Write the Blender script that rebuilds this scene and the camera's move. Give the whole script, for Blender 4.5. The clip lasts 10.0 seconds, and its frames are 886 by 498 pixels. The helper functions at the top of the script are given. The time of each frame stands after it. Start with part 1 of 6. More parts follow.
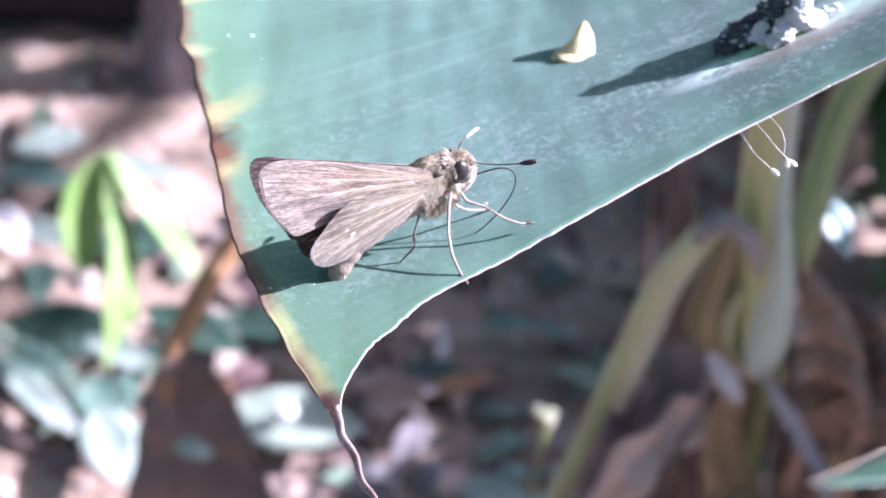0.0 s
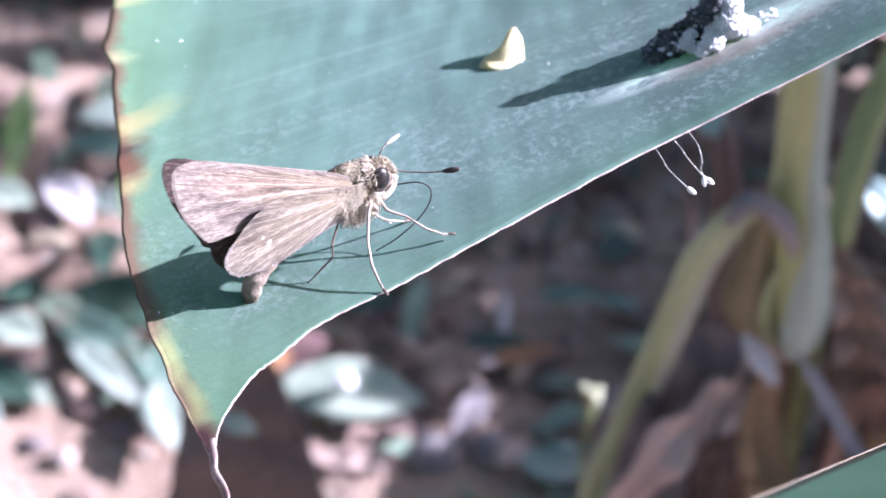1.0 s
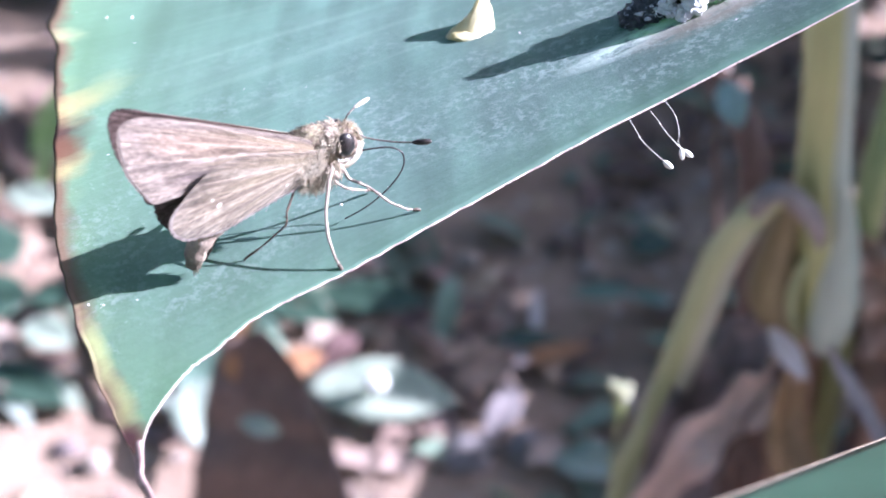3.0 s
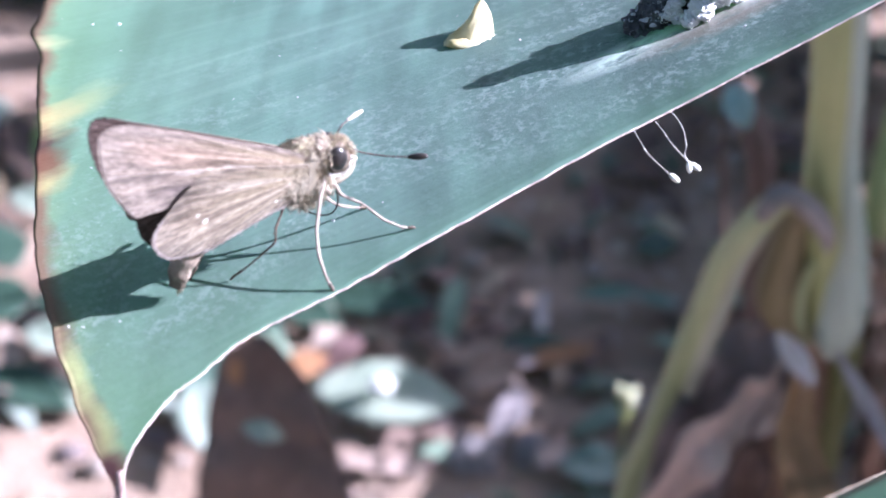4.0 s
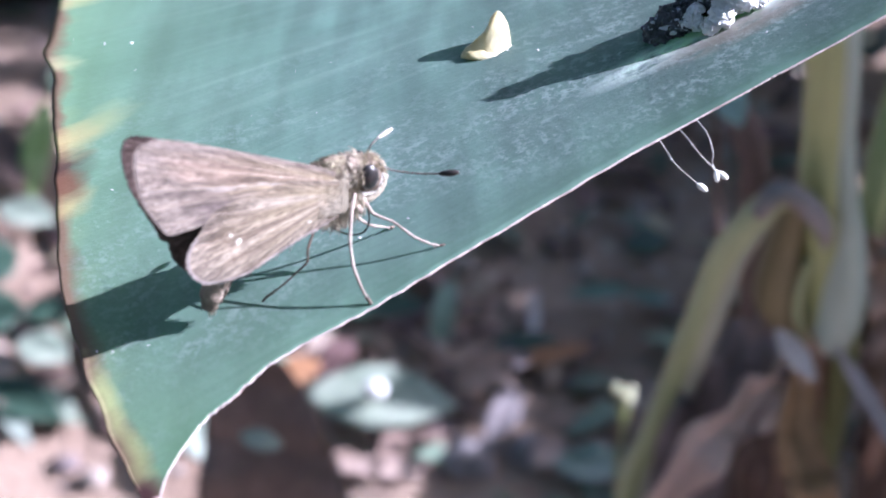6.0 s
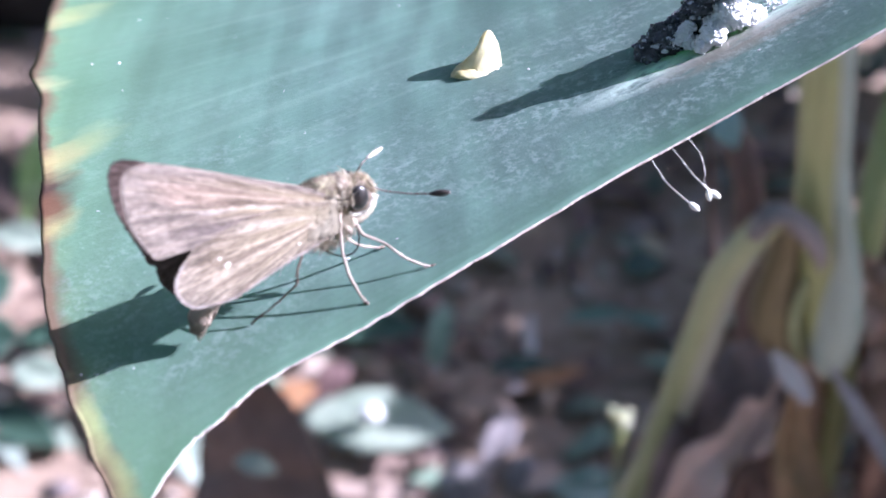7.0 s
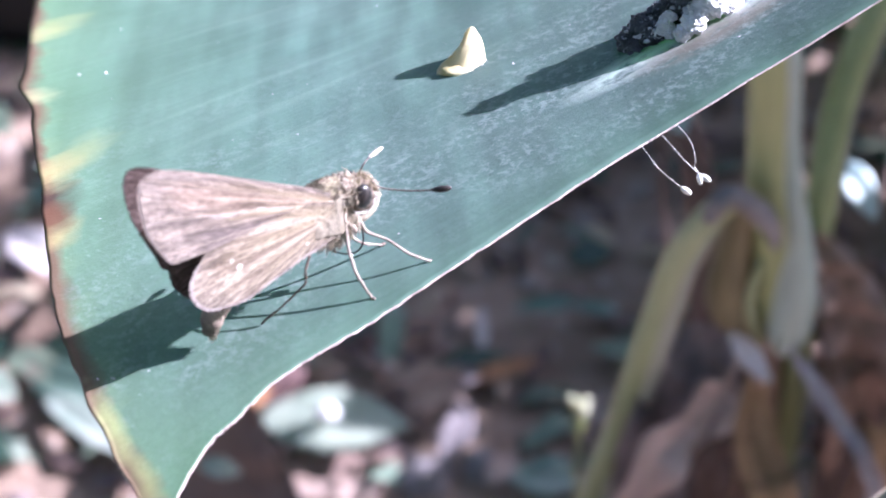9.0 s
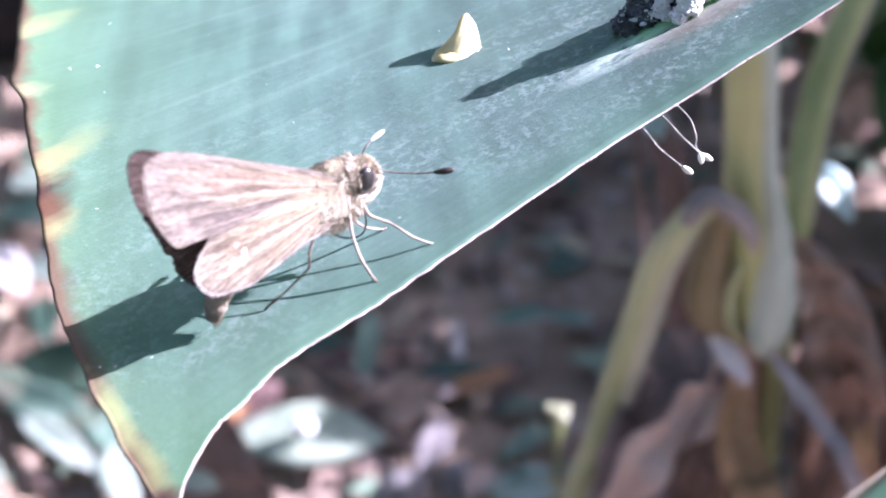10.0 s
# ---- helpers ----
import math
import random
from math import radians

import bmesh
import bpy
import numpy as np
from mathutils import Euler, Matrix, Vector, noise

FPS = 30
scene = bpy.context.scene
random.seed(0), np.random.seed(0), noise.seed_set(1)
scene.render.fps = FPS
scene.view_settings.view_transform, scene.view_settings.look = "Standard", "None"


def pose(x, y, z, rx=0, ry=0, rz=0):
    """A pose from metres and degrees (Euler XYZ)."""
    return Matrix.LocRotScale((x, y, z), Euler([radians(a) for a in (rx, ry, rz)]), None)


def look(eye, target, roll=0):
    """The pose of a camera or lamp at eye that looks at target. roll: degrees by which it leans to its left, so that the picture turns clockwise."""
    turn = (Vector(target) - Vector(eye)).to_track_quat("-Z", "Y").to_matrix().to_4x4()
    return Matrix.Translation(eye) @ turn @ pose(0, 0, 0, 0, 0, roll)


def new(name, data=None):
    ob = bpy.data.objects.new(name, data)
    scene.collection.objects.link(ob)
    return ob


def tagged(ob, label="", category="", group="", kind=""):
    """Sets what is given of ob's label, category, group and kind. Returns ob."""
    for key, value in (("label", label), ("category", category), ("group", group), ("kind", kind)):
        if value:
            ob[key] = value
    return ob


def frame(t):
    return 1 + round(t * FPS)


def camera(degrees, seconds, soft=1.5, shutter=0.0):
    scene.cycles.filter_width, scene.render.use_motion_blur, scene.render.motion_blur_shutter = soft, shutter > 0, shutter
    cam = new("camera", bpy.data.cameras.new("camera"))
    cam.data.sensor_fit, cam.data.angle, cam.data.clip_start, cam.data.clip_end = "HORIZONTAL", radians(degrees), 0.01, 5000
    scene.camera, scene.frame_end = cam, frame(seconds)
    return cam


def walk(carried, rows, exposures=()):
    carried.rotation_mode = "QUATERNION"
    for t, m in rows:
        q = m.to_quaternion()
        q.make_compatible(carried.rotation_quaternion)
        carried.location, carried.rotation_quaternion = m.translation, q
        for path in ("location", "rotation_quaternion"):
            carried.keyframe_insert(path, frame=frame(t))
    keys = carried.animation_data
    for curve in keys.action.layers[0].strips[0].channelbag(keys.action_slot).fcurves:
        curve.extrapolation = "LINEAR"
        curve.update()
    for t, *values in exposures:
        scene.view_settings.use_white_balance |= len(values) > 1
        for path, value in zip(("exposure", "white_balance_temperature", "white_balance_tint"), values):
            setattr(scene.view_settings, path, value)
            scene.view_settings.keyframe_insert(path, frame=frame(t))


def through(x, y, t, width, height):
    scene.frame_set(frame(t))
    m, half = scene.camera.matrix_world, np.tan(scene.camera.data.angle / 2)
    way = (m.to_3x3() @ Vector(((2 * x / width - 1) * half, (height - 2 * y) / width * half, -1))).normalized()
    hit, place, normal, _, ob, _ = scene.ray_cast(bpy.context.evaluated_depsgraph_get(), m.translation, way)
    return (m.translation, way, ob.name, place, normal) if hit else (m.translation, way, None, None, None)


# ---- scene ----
# ---- camera: hand-held close to the leaf ----
cam = camera(29.19, 10.0, 1.7)
cam.data.dof.use_dof, cam.data.dof.focus_distance, cam.data.dof.aperture_fstop = True, 0.128, 46.0
PATH = [
    (0.00, -0.02128, -0.01952, 0.82883, 51.276, -3.455, -2.817),
    (0.20, -0.01302, -0.01778, 0.83178, 51.403, -3.947, -0.843),
    (0.50, -0.00651, -0.01833, 0.83284, 50.684, -2.572, 0.140),
    (0.70, -0.00366, -0.01664, 0.83125, 50.199, -1.828, 0.211),
    (1.00, -0.00672, -0.01329, 0.82993, 49.968, -1.781, -0.629),
    (1.20, -0.00714, -0.01185, 0.82802, 49.691, -2.364, 0.684),
    (1.50, -0.00213, -0.01099, 0.82722, 49.637, -1.589, -0.136),
    (1.70, 0.00001, -0.00973, 0.82701, 49.812, -1.541, -0.893),
    (2.00, 0.00100, -0.00954, 0.82697, 50.236, -1.565, -0.759),
    (2.20, 0.00004, -0.00886, 0.82549, 50.282, -0.852, -0.363),
    (2.50, 0.00104, -0.00797, 0.82354, 49.923, -0.651, -0.071),
    (2.70, 0.00065, -0.00721, 0.82261, 50.013, -0.483, -0.137),
    (3.00, -0.00031, -0.00594, 0.82217, 49.968, -0.297, -0.137),
    (3.20, -0.00120, -0.00494, 0.82135, 50.058, -0.276, -0.160),
    (4.30, 0.00074, -0.00039, 0.81968, 49.942, -0.017, -0.025),
    (4.50, 0.00000, 0.00000, 0.82000, 50.000, 0.000, 0.000),
    (4.70, -0.00108, 0.00088, 0.82097, 50.293, 0.289, 0.179),
    (5.00, -0.00158, 0.00063, 0.82213, 50.263, 0.642, 0.487),
    (5.20, -0.00274, 0.00082, 0.82246, 50.136, 0.673, 0.300),
    (5.50, -0.00258, 0.00019, 0.82156, 50.113, 0.347, -0.280),
    (5.70, -0.00218, 0.00004, 0.82083, 49.992, 0.513, -0.805),
    (6.80, -0.00370, 0.00096, 0.81898, 50.276, 0.656, -1.641),
    (7.00, -0.00197, 0.00111, 0.81891, 50.794, 0.725, -1.479),
    (7.20, -0.00395, 0.00108, 0.81946, 50.542, 1.538, -2.373),
    (7.50, -0.00366, 0.00037, 0.82012, 50.706, 1.150, -2.009),
    (7.70, -0.00461, 0.00046, 0.82169, 50.733, 1.119, -2.555),
    (8.00, -0.00371, -0.00062, 0.82071, 50.640, 1.102, -2.563),
    (8.20, -0.00433, -0.00084, 0.82165, 50.699, 1.274, -3.011),
    (8.50, -0.00604, -0.00127, 0.82017, 50.567, 0.959, -2.875),
    (8.70, -0.00625, -0.00120, 0.82141, 50.672, 1.146, -3.410),
    (9.00, -0.00611, -0.00119, 0.82078, 50.595, 1.331, -4.459),
    (9.20, -0.00775, -0.00143, 0.82179, 50.914, 1.287, -4.993),
    (9.50, -0.00953, -0.00144, 0.82004, 50.836, 1.492, -5.584),
    (9.70, -0.00855, -0.00270, 0.81946, 50.913, 1.504, -5.926),
    (10.00, -0.00840, -0.00197, 0.81870, 51.089, 1.382, -5.754),
]
walk(cam, [(t, pose(x, y, z, rx, ry, rz)) for t, x, y, z, rx, ry, rz in PATH],
     exposures=[(0.0, 2.09, 5550, 30), (0.5, 1.93, 5500, 29), (1.0, 1.99, 5540, 29), (1.5, 1.83, 5540, 28), (2.0, 2.15, 5540, 28), (2.5, 2.19, 5510, 27), (3.0, 2.15, 5510, 27), (4.5, 1.86, 5460, 26), (5.5, 1.67, 5460, 26), (7.0, 1.85, 5460, 26), (7.5, 1.91, 5500, 27), (8.0, 1.87, 5520, 28), (9.0, 1.95, 5580, 29), (10.0, 2.21, 5630, 31)])
# ---- light ----
SUN_ELEVATION, SUN_AZIMUTH = radians(31), radians(7)   # azimuth from +x towards +y
to_sun = Vector((math.cos(SUN_ELEVATION) * math.cos(SUN_AZIMUTH), math.cos(SUN_ELEVATION) * math.sin(SUN_AZIMUTH), math.sin(SUN_ELEVATION)))
world = bpy.data.worlds.new("sky")
scene.world = world
world.use_nodes = True
wn = world.node_tree.nodes
sky = wn.new("ShaderNodeTexSky")
sky.sky_type, sky.sun_disc = "NISHITA", False
sky.sun_elevation, sky.sun_rotation = SUN_ELEVATION, math.pi / 2 - SUN_AZIMUTH
sky.air_density, sky.dust_density, sky.ozone_density = 0.9, 2.0, 0.9   # hazy
world.node_tree.links.new(sky.outputs[0], wn["Background"].inputs[0])
wn["Background"].inputs[1].default_value = 0.097
sun_data = bpy.data.lights.new("sun", "SUN")
sun_data.energy, sun_data.angle, sun_data.color = 5.0, radians(0.5), (1.0, 0.96, 0.91)
sun = new("sun", sun_data)
sun.matrix_world = look(to_sun * 20, (0, 0, 0))


MM = 0.001   # a millimetre

# ---- materials ----
def shader(name):
    m = bpy.data.materials.new(name)
    m.use_nodes = True
    return m, m.node_tree.nodes, m.node_tree.links, m.node_tree.nodes["Principled BSDF"]


def ramp(nodes, links, factor, stops):
    r = nodes.new("ShaderNodeValToRGB")
    while len(r.color_ramp.elements) < len(stops):
        r.color_ramp.elements.new(0.5)
    for e, (p, c) in zip(r.color_ramp.elements, stops):
        e.position, e.color = p, (*c, 1) if len(c) == 3 else c
    links.new(factor, r.inputs[0])
    return r.outputs[0]


def noise_tex(nodes, links, vector, scale, detail=5.0, rough=0.55):
    n = nodes.new("ShaderNodeTexNoise")
    n.inputs["Scale"].default_value, n.inputs["Detail"].default_value, n.inputs["Roughness"].default_value = scale, detail, rough
    links.new(vector, n.inputs["Vector"])
    return n.outputs[0]


def maths(nodes, links, op, a, b=None, clamp=False):
    n = nodes.new("ShaderNodeMath")
    n.operation, n.use_clamp = op, clamp
    for i, v in enumerate((a, b)):
        if v is None:
            continue
        if isinstance(v, (int, float)):
            n.inputs[i].default_value = v
        else:
            links.new(v, n.inputs[i])
    return n.outputs[0]


def blend(nodes, links, factor, a, b, kind="MIX"):
    n = nodes.new("ShaderNodeMix")
    n.data_type, n.blend_type = "RGBA", kind
    for i, v in ((0, factor), (6, a), (7, b)):
        if isinstance(v, (int, float)):
            n.inputs[i].default_value = v
        elif isinstance(v, tuple):
            n.inputs[i].default_value = (*v, 1)
        else:
            links.new(v, n.inputs[i])
    return n.outputs[2]


def mapped(nodes, links, source, scale=(1, 1, 1), turn=0.0):
    m = nodes.new("ShaderNodeMapping")
    m.inputs["Scale"].default_value = scale
    m.inputs["Rotation"].default_value = (0, 0, turn)
    links.new(source, m.inputs["Vector"])
    return m.outputs[0]


def coords(nodes, which="Object"):
    return nodes.new("ShaderNodeTexCoord").outputs[which]


def bumped(nodes, links, bsdf, height, strength, distance):
    b = nodes.new("ShaderNodeBump")
    b.inputs["Strength"].default_value, b.inputs["Distance"].default_value = strength, distance
    links.new(height, b.inputs["Height"])
    links.new(b.outputs[0], bsdf.inputs["Normal"])


def through_light(nodes, links, bsdf, colour, share):
    """Lets a thin leaf or wing glow with the light from behind it."""
    t = nodes.new("ShaderNodeBsdfTranslucent")
    if isinstance(colour, tuple):
        t.inputs[0].default_value = (*colour, 1)
    else:
        links.new(colour, t.inputs[0])
    mix = nodes.new("ShaderNodeMixShader")
    mix.inputs[0].default_value = share
    links.new(bsdf.outputs[0], mix.inputs[1])
    links.new(t.outputs[0], mix.inputs[2])
    links.new(mix.outputs[0], nodes["Material Output"].inputs[0])


def mottled(name, dark, light, scale, fine, rough=0.6, bump=0.3, depth=0.001, translucent=0.0, stretch=(1, 1, 1), third=None, island=False, spec=0.5, grain=0.45):
    """A surface with large patches and fine grain; third: a colour for rare spots."""
    m, nodes, links, bsdf = shader(name)
    v = mapped(nodes, links, coords(nodes), stretch)
    big, small = noise_tex(nodes, links, v, scale), noise_tex(nodes, links, v, fine, 6, 0.65)
    c = ramp(nodes, links, big, [(0.32, dark), (0.68, light)])
    c = blend(nodes, links, 0.7, c, ramp(nodes, links, small, [(0.3, (grain, grain, grain)), (0.7, (1.0, 1.0, 1.0))]), "MULTIPLY")
    if third:
        spots = noise_tex(nodes, links, v, scale * 3.1, 3)
        c = blend(nodes, links, ramp(nodes, links, spots, [(0.6, (0, 0, 0)), (0.68, (1, 1, 1))]), c, third)
    if island:
        g = nodes.new("ShaderNodeNewGeometry").outputs["Random Per Island"]
        h = nodes.new("ShaderNodeHueSaturation")
        links.new(ramp(nodes, links, g, [(0, (0.45, 0.45, 0.45)), (1, (0.55, 0.55, 0.55))]), h.inputs["Hue"])
        links.new(maths(nodes, links, "MULTIPLY_ADD", g, 0.9), h.inputs["Value"])
        h.inputs["Value"].links[0].from_node.inputs[2].default_value = 0.5
        links.new(c, h.inputs["Color"])
        c = h.outputs[0]
    links.new(c, bsdf.inputs["Base Color"])
    links.new(maths(nodes, links, "MULTIPLY_ADD", small, 0.3), bsdf.inputs["Roughness"])
    bsdf.inputs["Roughness"].links[0].from_node.inputs[2].default_value = rough - 0.15
    bsdf.inputs["Specular IOR Level"].default_value = spec
    bumped(nodes, links, bsdf, small, bump, depth)
    if translucent:
        through_light(nodes, links, bsdf, c, translucent)
    return m


def blade_material():
    """Waxy grey-green leaf: curved fine veins, yellowing and scorch along the dried edge, granular bloom and painted
    sheen towards the rim.
    """
    m, nodes, links, bsdf = shader("waxy_leaf")
    ob = coords(nodes)
    place = nodes.new("ShaderNodeSeparateXYZ")
    links.new(ob, place.inputs[0])
    px, py = place.outputs[0], place.outputs[1]
    edge = nodes.new("ShaderNodeUVMap")
    edge.uv_map = "edge"
    sep = nodes.new("ShaderNodeSeparateXYZ")
    links.new(edge.outputs[0], sep.inputs[0])
    from_left, from_right = sep.outputs[0], sep.outputs[1]

    def tone(factor, stops):
        return ramp(nodes, links, factor, [(p, (v, v, v)) for p, v in stops])

    def times(*fs):
        out = fs[0]
        for g in fs[1:]:
            out = maths(nodes, links, "MULTIPLY", out, g)
        return out

    # across the veins: y - 0.5 x + 4 x^2
    bend = maths(nodes, links, "MULTIPLY", px, maths(nodes, links, "SUBTRACT", maths(nodes, links, "MULTIPLY", px, 4.0), 0.5))
    across = maths(nodes, links, "ADD", py, bend)
    comb = nodes.new("ShaderNodeCombineXYZ")
    links.new(px, comb.inputs[0])
    links.new(across, comb.inputs[1])
    grainwise = comb.outputs[0]
    lengthwise = lambda k: mapped(nodes, links, grainwise, (k, 1, 1))
    veins = noise_tex(nodes, links, lengthwise(0.035), 2300, 3, 0.55)
    sparse = noise_tex(nodes, links, lengthwise(0.05), 620, 2, 0.4)
    broad = noise_tex(nodes, links, lengthwise(0.12), 260, 3, 0.5)
    patch = noise_tex(nodes, links, ob, 60, 4, 0.55)
    grain = noise_tex(nodes, links, ob, 4600, 4, 0.7)
    clot = noise_tex(nodes, links, ob, 1250, 5, 0.75)
    green = ramp(nodes, links, patch, [(0.3, (0.106, 0.187, 0.163)), (0.7, (0.150, 0.237, 0.214))])
    green = blend(nodes, links, 0.8, green, tone(broad, [(0.32, 0.93), (0.68, 1.06)]), "MULTIPLY")
    green = blend(nodes, links, 0.5, green, tone(veins, [(0.38, 0.90), (0.62, 1.07)]), "MULTIPLY")
    # soft ribs that cross the veins, at two widths
    ripple = noise_tex(nodes, links, mapped(nodes, links, grainwise, (1, 0.14, 1)), 420, 2, 0.4)
    swell = noise_tex(nodes, links, mapped(nodes, links, grainwise, (1, 0.2, 1)), 150, 2, 0.4)
    green = blend(nodes, links, 0.85, green, tone(ripple, [(0.36, 0.84), (0.64, 1.14)]), "MULTIPLY")
    green = blend(nodes, links, 0.85, green, tone(swell, [(0.36, 0.85), (0.64, 1.13)]), "MULTIPLY")
    green = blend(nodes, links, times(tone(sparse, [(0.60, 0.0), (0.70, 1.0)]), 0.12), green, (0.34, 0.42, 0.39))
    # greener and yellower towards the dried edge, greener again along the pale rim
    green = blend(nodes, links, times(tone(from_left, [(0.0, 1.0), (0.012, 0.38), (0.032, 0.0)]), 0.62), green, (0.150, 0.265, 0.135))
    rim = tone(from_right, [(0.0018, 1.0), (0.0045, 0.0)])
    green = blend(nodes, links, times(rim, 0.3), green, (0.11, 0.20, 0.14))
    # granular grey bloom over the half of the blade by the rim, its sunlit sheen put into the colour
    zone = times(tone(from_right, [(0.0015, 0.0), (0.005, 1.0), (0.016, 0.7), (0.032, 0.07)]), tone(px, [(0.0, 0.45), (0.012, 1.0)]))
    green = blend(nodes, links, times(zone, 0.65), green, (0.162, 0.214, 0.222))
    bloom = times(zone, tone(clot, [(0.49, 0.0), (0.57, 1.0)]), tone(noise_tex(nodes, links, lengthwise(0.6), 210, 4), [(0.40, 0.0), (0.62, 1.0)]))
    green = blend(nodes, links, times(bloom, 0.85), green, (0.36, 0.425, 0.45))
    pits = times(tone(noise_tex(nodes, links, ob, 2300, 4, 0.7), [(0.57, 0.0), (0.66, 1.0)]), tone(noise_tex(nodes, links, ob, 260, 3), [(0.38, 0.15), (0.6, 1.0)]))
    green = blend(nodes, links, times(pits, zone, 0.75), green, (0.050, 0.085, 0.085))
    flecks = times(tone(noise_tex(nodes, links, ob, 1500, 3, 0.6), [(0.66, 0.0), (0.72, 1.0)]), zone)
    green = blend(nodes, links, times(flecks, 0.55), green, (0.48, 0.56, 0.57))
    # yellowing that reaches inwards from the dried margin along the veins
    tongue = noise_tex(nodes, links, lengthwise(0.3), 190, 4, 0.55)
    reach = maths(nodes, links, "MULTIPLY_ADD", tongue, 0.016)
    reach.node.inputs[2].default_value = -0.0056
    near = maths(nodes, links, "DIVIDE", from_left, maths(nodes, links, "MAXIMUM", reach, 0.0012))
    colour = blend(nodes, links, times(tone(near, [(0.1, 1.0), (1.0, 0.0)]), 0.2), green, (0.30, 0.35, 0.17))
    # brown rim
    brown_reach = maths(nodes, links, "MULTIPLY_ADD", noise_tex(nodes, links, ob, 210, 4), 0.0046)
    brown_reach.node.inputs[2].default_value = -0.0005
    brown = tone(maths(nodes, links, "DIVIDE", from_left, maths(nodes, links, "MAXIMUM", brown_reach, 0.0003)), [(0.3, 1.0), (1.0, 0.0)])
    colour = blend(nodes, links, times(brown, 0.9), colour, (0.165, 0.10, 0.073))

    warp_noise = nodes.new("ShaderNodeTexNoise")
    warp_noise.inputs["Scale"].default_value, warp_noise.inputs["Detail"].default_value = 420, 5
    links.new(lengthwise(0.6), warp_noise.inputs["Vector"])

    def blotch(x, y, long, wide, strength, tint, base, soft=0.1, lean=62):
        """A stain about x, y (millimetres), long in the direction of lean, wide across it."""
        x, y, long, wide = x / 1000, y / 1000, long / 1000, wide / 1000
        w = nodes.new("ShaderNodeVectorMath")
        w.operation = "MULTIPLY_ADD"
        links.new(warp_noise.outputs["Color"], w.inputs[0])
        w.inputs[1].default_value = (1.2, 1.2, 0)
        turned = mapped(nodes, links, ob, (1, 1, 1), -radians(lean))
        links.new(mapped(nodes, links, turned, (1 / long, 1 / wide, 0)), w.inputs[2])
        d = nodes.new("ShaderNodeVectorMath")
        d.operation = "DISTANCE"
        links.new(w.outputs[0], d.inputs[0])
        q = Matrix.Rotation(-radians(lean), 2) @ Vector((x, y))
        d.inputs[1].default_value = (q.x / long + 0.6, q.y / wide + 0.6, 0)
        return blend(nodes, links, times(tone(d.outputs["Value"], [(soft, 1.0), (1.0, 0.0)]), strength), base, tint)

    yellow, cream, scorch = (0.44, 0.41, 0.19), (0.56, 0.53, 0.33), (0.065, 0.036, 0.034)
    colour = blotch(-33.6, 136.5, 6.5, 2.2, 0.45, yellow, colour)
    colour = blotch(-36.0, 133.5, 4.5, 2.2, 0.32, cream, colour)
    colour = blotch(-33.2, 120.5, 2.6, 1.9, 0.45, cream, colour, lean=35)
    colour = blotch(-28.4, 109.8, 6.0, 2.0, 0.36, yellow, colour)
    colour = blotch(-30.4, 106.6, 4.5, 2.6, 0.7, (0.46, 0.36, 0.19), colour)
    colour = blotch(-29.0, 99.0, 3.4, 2.0, 0.55, (0.46, 0.37, 0.18), colour)
    colour = blotch(-30.5, 103.0, 4.4, 2.8, 0.85, scorch, colour, 0.25)
    colour = blotch(-29.6, 101.0, 2.6, 2.0, 0.9, (0.15, 0.075, 0.05), colour, 0.3)
    colour = blotch(-23.1, 78.4, 5.0, 1.0, 0.75, (0.43, 0.46, 0.23), colour, lean=115)
    colour = blotch(-20.7, 73.6, 3.2, 1.1, 0.45, (0.36, 0.40, 0.18), colour, lean=115)
    colour = blotch(-19.9, 70.6, 2.0, 1.5, 0.95, (0.055, 0.026, 0.030), colour, 0.3, lean=110)
    # chalky crust on the blade around the dropping
    crust = noise_tex(nodes, links, lengthwise(0.35), 900, 6, 0.7)

    def smear(x, y, long, wide, base, amount, tint=(0.62, 0.66, 0.70)):
        d = nodes.new("ShaderNodeVectorMath")
        d.operation = "DISTANCE"
        links.new(mapped(nodes, links, grainwise, (1 / long, 1 / wide, 0)), d.inputs[0])
        d.inputs[1].default_value = (x / long, (y - 0.5 * x + 4 * x * x) / wide, 0)
        f = times(tone(d.outputs["Value"], [(0.2, 1.0), (1.0, 0.0)]), tone(crust, [(0.35, 0.0), (0.50, 1.0)]))
        return blend(nodes, links, times(f, amount), base, tint)

    colour = smear(0.0150, 0.1066, 0.0062, 0.0022, colour, 0.95, (0.66, 0.70, 0.75))
    colour = smear(0.0230, 0.1085, 0.0090, 0.0030, colour, 0.8, (0.36, 0.29, 0.26))
    colour = smear(0.0250, 0.1112, 0.0100, 0.0034, colour, 0.85, (0.70, 0.73, 0.77))
    colour = smear(0.0210, 0.1070, 0.0075, 0.0022, colour, 0.5, (0.25, 0.22, 0.20))
    links.new(colour, bsdf.inputs["Base Color"])
    r = maths(nodes, links, "MULTIPLY_ADD", grain, 0.25)
    r.node.inputs[2].default_value = 0.45
    links.new(r, bsdf.inputs["Roughness"])
    bsdf.inputs["Specular IOR Level"].default_value = 0.12
    height = maths(nodes, links, "ADD", times(veins, 0.35), maths(nodes, links, "ADD", times(broad, 0.8), maths(nodes, links, "ADD", times(grain, 0.15), times(clot, maths(nodes, links, "MULTIPLY_ADD", zone, 0.5)))))
    bumped(nodes, links, bsdf, height, 0.55, 0.00015)
    # a living leaf lets mostly green light through
    through_light(nodes, links, bsdf, blend(nodes, links, 1.0, colour, (0.65, 1.9, 0.7), "MULTIPLY"), 0.30)
    return m


